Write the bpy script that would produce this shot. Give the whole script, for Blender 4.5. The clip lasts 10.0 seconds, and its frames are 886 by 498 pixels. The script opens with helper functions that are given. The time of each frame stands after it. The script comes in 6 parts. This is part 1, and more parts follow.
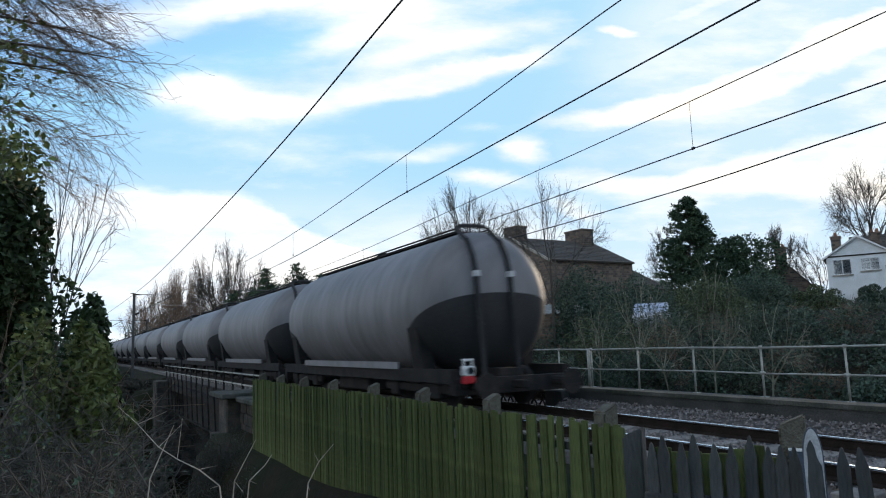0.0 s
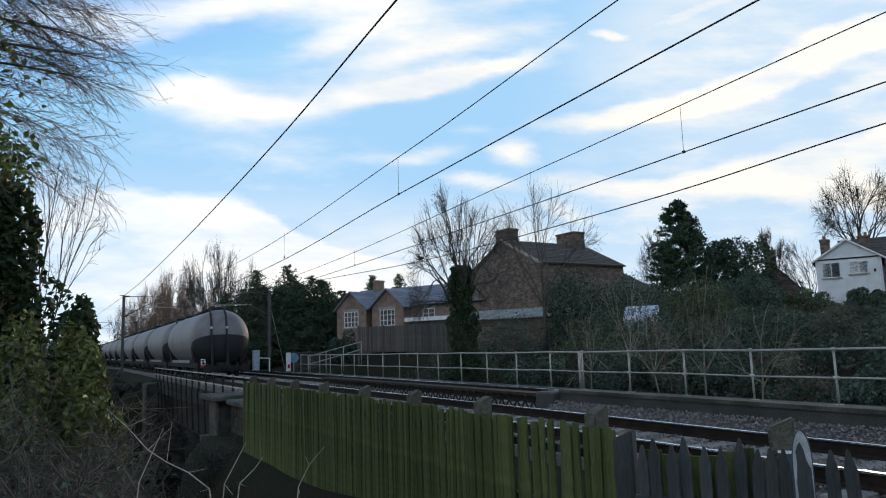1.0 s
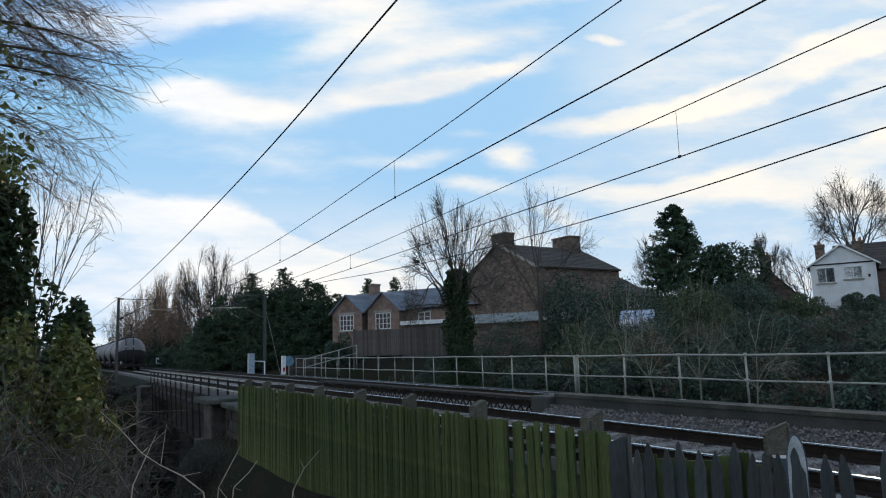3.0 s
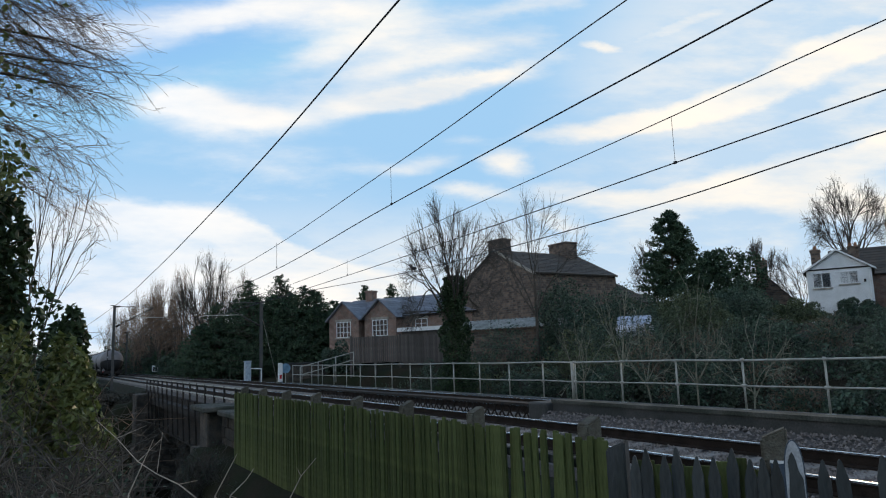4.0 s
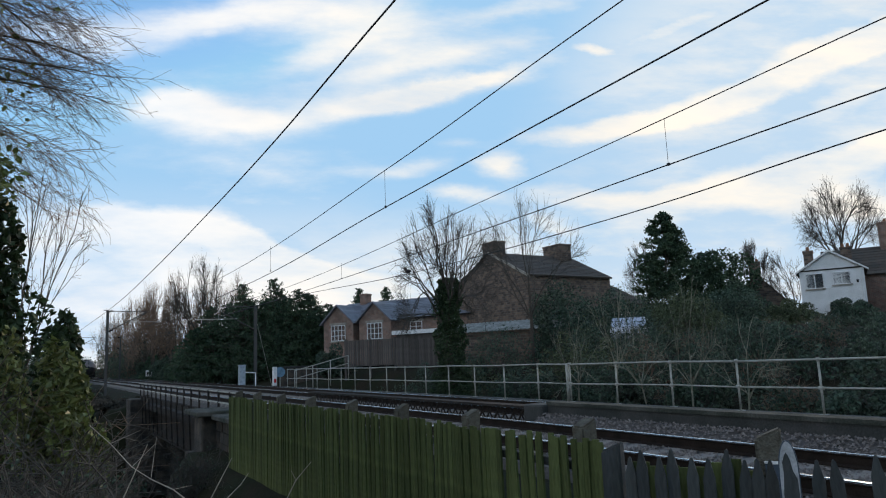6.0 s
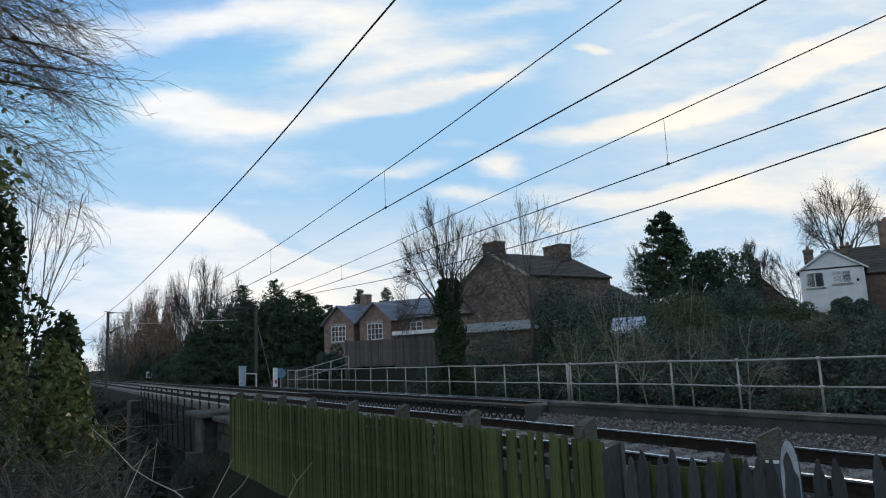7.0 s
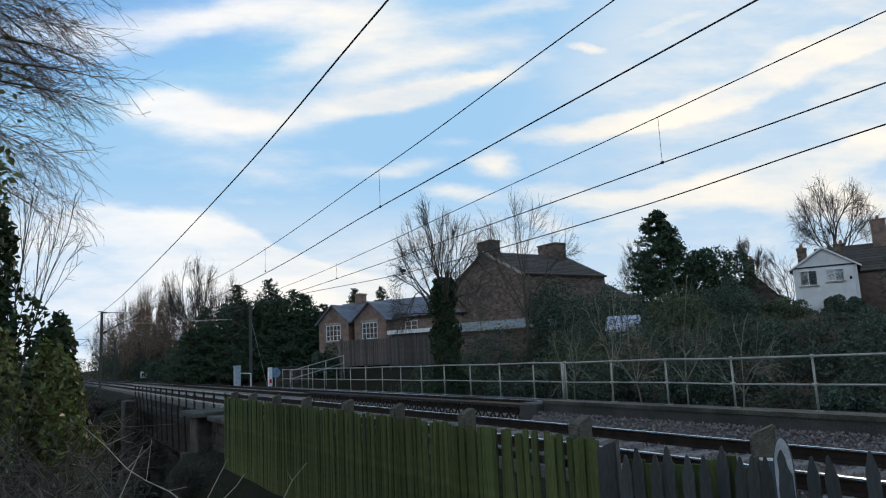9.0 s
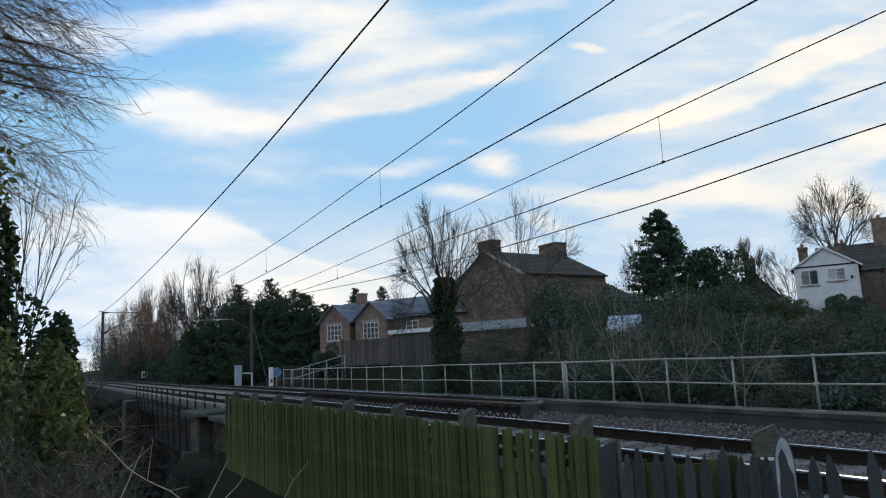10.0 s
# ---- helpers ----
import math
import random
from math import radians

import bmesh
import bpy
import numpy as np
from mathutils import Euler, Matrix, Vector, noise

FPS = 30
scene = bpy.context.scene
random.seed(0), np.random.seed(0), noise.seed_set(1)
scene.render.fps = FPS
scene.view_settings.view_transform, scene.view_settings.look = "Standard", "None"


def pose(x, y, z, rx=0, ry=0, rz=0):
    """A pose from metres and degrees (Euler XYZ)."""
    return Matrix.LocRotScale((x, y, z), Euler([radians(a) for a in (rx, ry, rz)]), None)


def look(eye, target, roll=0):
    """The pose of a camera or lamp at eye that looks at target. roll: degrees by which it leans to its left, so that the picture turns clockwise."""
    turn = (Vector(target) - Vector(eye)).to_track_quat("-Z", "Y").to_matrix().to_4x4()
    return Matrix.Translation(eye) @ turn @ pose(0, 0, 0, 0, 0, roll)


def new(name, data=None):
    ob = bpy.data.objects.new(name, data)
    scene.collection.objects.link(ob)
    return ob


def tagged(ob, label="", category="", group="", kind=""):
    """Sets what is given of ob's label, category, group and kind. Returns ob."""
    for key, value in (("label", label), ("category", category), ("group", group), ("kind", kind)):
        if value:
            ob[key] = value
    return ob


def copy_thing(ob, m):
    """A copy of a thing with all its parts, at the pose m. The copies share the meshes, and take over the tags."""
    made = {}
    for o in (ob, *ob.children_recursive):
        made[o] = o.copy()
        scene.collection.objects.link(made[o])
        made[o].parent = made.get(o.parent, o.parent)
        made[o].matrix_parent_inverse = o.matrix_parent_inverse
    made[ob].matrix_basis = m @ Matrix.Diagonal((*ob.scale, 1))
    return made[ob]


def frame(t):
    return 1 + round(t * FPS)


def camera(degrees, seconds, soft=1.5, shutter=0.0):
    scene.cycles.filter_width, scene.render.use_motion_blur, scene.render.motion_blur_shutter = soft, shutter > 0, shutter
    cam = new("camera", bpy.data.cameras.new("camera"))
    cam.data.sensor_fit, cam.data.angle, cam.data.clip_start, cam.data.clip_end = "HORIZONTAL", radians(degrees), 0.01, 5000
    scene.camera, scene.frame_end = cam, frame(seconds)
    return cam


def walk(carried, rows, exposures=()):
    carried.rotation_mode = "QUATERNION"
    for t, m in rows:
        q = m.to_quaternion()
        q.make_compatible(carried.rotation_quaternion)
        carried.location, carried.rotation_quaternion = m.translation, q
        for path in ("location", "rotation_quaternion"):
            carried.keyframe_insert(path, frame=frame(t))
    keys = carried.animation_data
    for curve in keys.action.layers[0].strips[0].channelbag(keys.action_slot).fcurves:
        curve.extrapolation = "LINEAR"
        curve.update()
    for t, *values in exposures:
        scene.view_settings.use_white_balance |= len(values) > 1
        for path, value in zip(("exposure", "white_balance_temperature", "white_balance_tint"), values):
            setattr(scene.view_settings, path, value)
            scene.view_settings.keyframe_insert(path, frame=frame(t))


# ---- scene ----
cam = camera(65.04, 10.0, soft=1.1, shutter=0.18)
PATH = [
    (0, pose(0, 0, 1.2, 97.698, 1.95, -27.773)),
    (0.5, pose(0, 0, 1.2, 97.859, 1.88, -28.292)),
    (1, pose(0, 0, 1.2, 97.874, 1.899, -28.481)),
    (1.5, pose(0, 0, 1.2, 98.004, 1.871, -28.366)),
    (2, pose(0, 0, 1.2, 98.066, 1.65, -28.217)),
    (2.5, pose(0, 0, 1.2, 98.020, 1.64, -28.548)),
    (4, pose(0, 0, 1.2, 98.682, 1.952, -29.082)),
    (4.5, pose(0, 0, 1.2, 98.802, 2.037, -29.151)),
    (5, pose(0, 0, 1.2, 98.798, 2.192, -29.238)),
    (5.5, pose(0, 0, 1.2, 98.856, 2.208, -29.503)),
    (7, pose(0, 0, 1.2, 98.922, 2.513, -29.461)),
    (7.5, pose(0, 0, 1.2, 98.865, 2.704, -29.736)),
    (8, pose(0, 0, 1.2, 98.832, 2.695, -29.905)),
    (8.5, pose(0, 0, 1.2, 98.842, 2.710, -29.910)),
    (9, pose(0, 0, 1.2, 98.820, 2.700, -29.865)),
    (9.5, pose(0, 0, 1.2, 98.847, 2.659, -29.762)),
    (10, pose(0, 0, 1.2, 98.800, 2.733, -29.792)),
]
walk(cam, PATH, [(0, 0.3, 6500, 9), (0.5, 0.2, 6500, 9), (1, 0.12, 6500, 9), (2.5, 0.05, 6500, 9), (5, 0.0, 6500, 9), (10, 0.0, 6500, 9)])


# ---- sky and sun ----
SUN_AZ, SUN_EL = 60.0, 11.0      # degrees to the right of +y, and above the horizon


# streaks of cloud: centre, half length and half width on the sky ahead (tangents of the angles), lean in degrees, density
HIGH_CLOUDS = [
    (-0.393, 0.326, 0.122, 0.024, 10, 0.60), (-0.540, 0.302, 0.098, 0.033, 0, 0.35), (-0.288, 0.342, 0.098, 0.018, 14, 0.60),
    (-0.365, 0.186, 0.085, 0.028, -6, 1.05), (-0.393, 0.208, 0.049, 0.018, 10, 0.80), (-0.272, 0.178, 0.065, 0.016, -4, 0.70),
    (-0.117, 0.208, 0.106, 0.021, 8, 1.05), (-0.020, 0.228, 0.098, 0.016, 12, 0.90), (-0.068, 0.265, 0.138, 0.018, 14, 0.80),
    (-0.150, 0.338, 0.106, 0.026, 8, 1.00), (-0.068, 0.310, 0.114, 0.020, 14, 0.70), (-0.182, 0.281, 0.065, 0.015, 18, 0.45),
    (0.111, 0.350, 0.073, 0.013, 10, 0.70), (0.062, 0.253, 0.057, 0.010, 14, 0.60), (0.193, 0.287, 0.023, 0.006, -12, 0.80),
    (0.298, 0.318, 0.098, 0.010, 24, 0.45), (0.379, 0.342, 0.089, 0.013, 22, 0.50), (0.517, 0.269, 0.154, 0.028, 20, 1.00),
    (0.607, 0.310, 0.073, 0.028, 20, 0.90), (0.371, 0.204, 0.138, 0.020, 17, 0.95), (0.216, 0.170, 0.106, 0.014, 8, 1.00),
    (0.314, 0.146, 0.057, 0.007, 0, 0.50), (0.558, 0.212, 0.106, 0.021, 18, 0.80),
]
LOW_CLOUDS = [
    (0.072, 0.124, 0.029, 0.014, -4, 1.10), (0.021, 0.149, 0.041, 0.008, 4, 0.50), (-0.036, 0.120, 0.049, 0.011, 6, 0.50),
    (-0.101, 0.111, 0.065, 0.010, 0, 0.30), (-0.231, 0.098, 0.057, 0.011, -8, 0.35), (0.037, 0.078, 0.049, 0.012, -6, 0.60),
    (0.005, 0.086, 0.049, 0.010, 0, 0.55), (0.176, 0.078, 0.089, 0.021, -8, 0.85), (0.135, 0.041, 0.049, 0.015, -10, 0.70),
    (0.281, 0.078, 0.073, 0.011, 6, 0.60), (0.501, 0.123, 0.154, 0.029, 12, 1.00), (0.615, 0.155, 0.049, 0.033, 20, 0.70),
    (0.452, 0.074, 0.154, 0.028, 4, 0.95), (0.590, 0.041, 0.098, 0.041, 0, 0.80), (0.249, 0.017, 0.098, 0.033, 0, 0.80),
    (-0.434, 0.035, 0.122, 0.024, -5, 1.05), (-0.312, 0.025, 0.081, 0.021, -14, 1.00), (-0.507, 0.033, 0.073, 0.023, 6, 0.80),
    (-0.369, -0.024, 0.163, 0.028, -8, 0.95), (-0.247, -0.011, 0.073, 0.021, -20, 0.85), (-0.442, -0.080, 0.211, 0.037, 0, 0.90),
    (-0.182, -0.040, 0.114, 0.028, -6, 0.80), (-0.101, -0.064, 0.130, 0.033, 0, 0.70), (-0.637, 0.009, 0.098, 0.049, 0, 0.70),
]


def make_world():
    w = bpy.data.worlds.new("sky")
    scene.world = w
    w.use_nodes = True
    nt = w.node_tree
    N, L = nt.nodes, nt.links
    N.clear()
    out, bg = N.new("ShaderNodeOutputWorld"), N.new("ShaderNodeBackground")
    sky = N.new("ShaderNodeTexSky")
    sky.sky_type, sky.sun_disc = "NISHITA", False
    sky.sun_elevation, sky.sun_rotation = radians(SUN_EL), radians(SUN_AZ)
    sky.air_density, sky.dust_density, sky.ozone_density = 1.0, 0.3, 3.0
    tc = N.new("ShaderNodeTexCoord")

    def op(kind, a, b=None, clamp=False):
        m = N.new("ShaderNodeMath")
        m.operation, m.use_clamp = kind, clamp
        for i, v in enumerate((a, b)):
            if isinstance(v, (int, float)):
                m.inputs[i].default_value = v
            elif v is not None:
                L.new(v, m.inputs[i])
        return m.outputs[0]

    def dot(vec):
        d = N.new("ShaderNodeVectorMath")
        d.operation = "DOT_PRODUCT"
        d.inputs[1].default_value = vec
        L.new(tc.outputs["Generated"], d.inputs[0])
        return d.outputs["Value"]

    def ramp(v, lo, hi, to=(0.0, 1.0), kind="SMOOTHSTEP"):
        r = N.new("ShaderNodeMapRange")
        r.interpolation_type = kind
        r.inputs["From Min"].default_value, r.inputs["From Max"].default_value = lo, hi
        r.inputs["To Min"].default_value, r.inputs["To Max"].default_value = to
        L.new(v, r.inputs["Value"])
        return r.outputs[0]

    # the sky ahead laid flat: right and up, over forward
    m3 = pose(0, 0, 0, 98.85, 2.66, -29.76).to_3x3()
    right, up, fwd = m3 @ Vector((1, 0, 0)), m3 @ Vector((0, 1, 0)), m3 @ Vector((0, 0, -1))
    f = dot(fwd)
    ahead = ramp(f, 0.3, 0.55)
    fs = op("MAXIMUM", f, 0.25)
    flat = N.new("ShaderNodeCombineXYZ")
    L.new(op("DIVIDE", dot(right), fs), flat.inputs[0]), L.new(op("DIVIDE", dot(up), fs), flat.inputs[1])

    def noise_node(scale, stretch, turn, detail, rough, shift=0.0, dim=None):
        mp, n = N.new("ShaderNodeMapping"), N.new("ShaderNodeTexNoise")
        mp.inputs["Rotation"].default_value = (0, 0, radians(-turn))
        mp.inputs["Scale"].default_value = (scale * stretch, scale, scale)
        mp.inputs["Location"].default_value = (shift, shift * 0.7, 0)
        L.new(dim or flat.outputs[0], mp.inputs[0])
        L.new(mp.outputs[0], n.inputs["Vector"])
        n.inputs["Scale"].default_value, n.inputs["Detail"].default_value, n.inputs["Roughness"].default_value = 1.0, detail, rough
        return n

    # the streaks' outlines are torn by a coarse and a fine wobble
    wob = noise_node(6.5, 0.6, 12, 7, 0.62)
    sub = N.new("ShaderNodeVectorMath")
    sub.operation = "MULTIPLY_ADD"
    sub.inputs[1].default_value, sub.inputs[2].default_value = (0.13, 0.06, 0), (-0.065, -0.03, 0)
    L.new(wob.outputs["Color"], sub.inputs[0])
    torn = N.new("ShaderNodeVectorMath")
    L.new(flat.outputs[0], torn.inputs[0]), L.new(sub.outputs[0], torn.inputs[1])
    total = None
    for cx, cy, hx, hy, lean, k in HIGH_CLOUDS + LOW_CLOUDS:
        mp, ln = N.new("ShaderNodeMapping"), N.new("ShaderNodeVectorMath")
        mp.vector_type = "TEXTURE"
        mp.inputs["Location"].default_value = (cx, cy, 0)
        mp.inputs["Rotation"].default_value = (0, 0, radians(lean))
        mp.inputs["Scale"].default_value = (hx * 1.25, hy * 1.3, 1)
        L.new(torn.outputs[0], mp.inputs[0])
        ln.operation = "LENGTH"
        L.new(mp.outputs[0], ln.inputs[0])
        v = ramp(ln.outputs["Value"], 1.5, 0.0, (0.0, k))
        total = v if total is None else op("ADD", total, v)
    grain = noise_node(12.0, 0.28, 14, 10, 0.62, 2.0)
    broad = noise_node(2.2, 0.5, 14, 4, 0.5, 5.0)
    total = op("MINIMUM", total, 1.0)
    dens = op("ADD", total, op("MULTIPLY", op("SUBTRACT", grain.outputs["Fac"], 0.5), 2.1))
    dens = op("ADD", dens, op("MULTIPLY", op("SUBTRACT", broad.outputs["Fac"], 0.5), 0.7))
    a, e = radians(SUN_AZ), radians(SUN_EL)
    to_sun = dot((math.sin(a) * math.cos(e), math.cos(a) * math.cos(e), math.sin(e)))
    veil = op("MAXIMUM", ramp(dot((0, 0, 1)), 0.27, 0.05, (0.0, 1.0)), ramp(to_sun, 0.90, 0.99, (0.0, 0.7)))
    torn_veil = op("MULTIPLY", veil, ramp(op("ADD", grain.outputs["Fac"], broad.outputs["Fac"]), 0.8, 1.1, (0.35, 1.0)))
    cover = op("MAXIMUM", ramp(dens, -0.12, 1.3), torn_veil)
    # the rest of the sky carries the same broken cloud
    deck = noise_node(2.0, 0.6, 30, 6, 0.55, 1.0, tc.outputs["Generated"])
    rest = ramp(deck.outputs["Fac"], 0.40, 0.62)
    mixc = N.new("ShaderNodeMix")
    L.new(ahead, mixc.inputs["Factor"]), L.new(rest, mixc.inputs["A"]), L.new(cover, mixc.inputs["B"])
    near = ramp(to_sun, 0.52, 0.97)
    ccol = N.new("ShaderNodeMix")
    ccol.data_type = "RGBA"
    L.new(near, ccol.inputs["Factor"])
    ccol.inputs["A"].default_value, ccol.inputs["B"].default_value = CLOUD_WHITE, CLOUD_CREAM
    # thin grey undersides
    body = noise_node(6.0, 0.35, 10, 5, 0.55, 9.0)
    shade = N.new("ShaderNodeMix")
    shade.data_type, shade.blend_type = "RGBA", "MULTIPLY"
    L.new(ramp(body.outputs["Fac"], 0.45, 0.75, (0.0, 0.55)), shade.inputs["Factor"])
    L.new(ccol.outputs["Result"], shade.inputs["A"])
    shade.inputs["B"].default_value = (0.72, 0.78, 0.88, 1)
    blue = N.new("ShaderNodeMix")
    blue.data_type, blue.blend_type = "RGBA", "MULTIPLY"
    blue.inputs["Factor"].default_value = 1.0
    L.new(sky.outputs[0], blue.inputs["A"])
    blue.inputs["B"].default_value = SKY_TINT
    mix = N.new("ShaderNodeMix")
    mix.data_type = "RGBA"
    L.new(mixc.outputs["Result"], mix.inputs["Factor"])
    cap = N.new("ShaderNodeMix")
    cap.data_type, cap.blend_type = "RGBA", "DARKEN"
    cap.inputs["Factor"].default_value = 1.0
    L.new(blue.outputs["Result"], cap.inputs["A"])
    cap.inputs["B"].default_value = SKY_MOST
    L.new(cap.outputs["Result"], mix.inputs["A"]), L.new(shade.outputs["Result"], mix.inputs["B"])
    L.new(mix.outputs["Result"], bg.inputs["Color"])
    bg.inputs["Strength"].default_value = 0.15
    L.new(bg.outputs[0], out.inputs[0])


SKY_TINT, SKY_MOST = (2.0, 2.0, 1.9, 1), (2.45, 4.15, 6.0, 1)
CLOUD_WHITE, CLOUD_CREAM = (6.5, 6.55, 6.7, 1), (7.3, 6.7, 5.9, 1)
make_world()

sun = new("sun", bpy.data.lights.new("sun", "SUN"))
sun.data.energy, sun.data.angle, sun.data.color = 1.2, radians(2.0), (1.0, 0.78, 0.55)
_a, _e = radians(SUN_AZ), radians(SUN_EL)
sun.matrix_world = look((60 * math.sin(_a), 60 * math.cos(_a), 60 * math.tan(_e)), (0, 0, 0))


# ---- materials ----
def mat(name, base, rough=0.8, metal=0.0, second=None, scale=6.0, fine=60.0, bump=0.3, island=0.0, per_object=0.0,
        stretch=(1, 1, 1), spec=0.5, glow=None, see=0.0, amount=1.0):
    """Base colour broken up at two scales, with relief; island, per_object: random change of brightness."""
    m = bpy.data.materials.new(name)
    m.use_nodes = True
    nt = m.node_tree
    N, L = nt.nodes, nt.links
    bs = N["Principled BSDF"]
    bs.inputs["Roughness"].default_value, bs.inputs["Metallic"].default_value = rough, metal
    bs.inputs["Specular IOR Level"].default_value = spec
    second = second or tuple(c * 0.6 for c in base)
    tc, mp = N.new("ShaderNodeTexCoord"), N.new("ShaderNodeMapping")
    mp.inputs["Scale"].default_value = stretch
    L.new(tc.outputs["Object"], mp.inputs[0])
    n1, n2 = N.new("ShaderNodeTexNoise"), N.new("ShaderNodeTexNoise")
    for n, s, d in ((n1, scale, 4.0), (n2, fine, 6.0)):
        n.inputs["Scale"].default_value, n.inputs["Detail"].default_value = s, d
        L.new(mp.outputs[0], n.inputs["Vector"])
    r = N.new("ShaderNodeMapRange")
    r.inputs["From Min"].default_value, r.inputs["From Max"].default_value = 0.35, 0.65
    L.new(n1.outputs["Fac"], r.inputs["Value"])
    r.inputs["To Max"].default_value = amount
    mx = N.new("ShaderNodeMix")
    mx.data_type = "RGBA"
    L.new(r.outputs[0], mx.inputs["Factor"])
    mx.inputs["A"].default_value, mx.inputs["B"].default_value = (*base, 1), (*second, 1)
    hv = N.new("ShaderNodeHueSaturation")
    L.new(mx.outputs["Result"], hv.inputs["Color"])
    f = N.new("ShaderNodeMapRange")
    f.inputs["From Min"].default_value, f.inputs["From Max"].default_value = 0.3, 0.7
    f.inputs["To Min"].default_value, f.inputs["To Max"].default_value = 0.78, 1.22
    L.new(n2.outputs["Fac"], f.inputs["Value"])
    val = f.outputs[0]
    for k, node, sock in ((island, "ShaderNodeNewGeometry", "Random Per Island"), (per_object, "ShaderNodeObjectInfo", "Random")):
        if k:
            g, rr, mu = N.new(node), N.new("ShaderNodeMapRange"), N.new("ShaderNodeMath")
            rr.inputs["To Min"].default_value, rr.inputs["To Max"].default_value = 1 - k, 1 + k
            L.new(g.outputs[sock], rr.inputs["Value"])
            mu.operation = "MULTIPLY"
            L.new(val, mu.inputs[0]), L.new(rr.outputs[0], mu.inputs[1])
            val = mu.outputs[0]
    L.new(val, hv.inputs["Value"])
    L.new(hv.outputs[0], bs.inputs["Base Color"])
    if bump:
        b = N.new("ShaderNodeBump")
        b.inputs["Strength"].default_value, b.inputs["Distance"].default_value = bump, 0.02
        L.new(n2.outputs["Fac"], b.inputs["Height"])
        L.new(b.outputs[0], bs.inputs["Normal"])
    if see:
        bs.inputs["Subsurface Weight"].default_value = 0.0
        tr, ms = N.new("ShaderNodeBsdfTranslucent"), N.new("ShaderNodeMixShader")
        L.new(hv.outputs[0], tr.inputs["Color"])
        ms.inputs[0].default_value = see
        o = N["Material Output"]
        L.new(bs.outputs[0], ms.inputs[1]), L.new(tr.outputs[0], ms.inputs[2]), L.new(ms.outputs[0], o.inputs[0])
    if glow:
        bs.inputs["Emission Color"].default_value, bs.inputs["Emission Strength"].default_value = (*glow[:3], 1), glow[3]
    return m


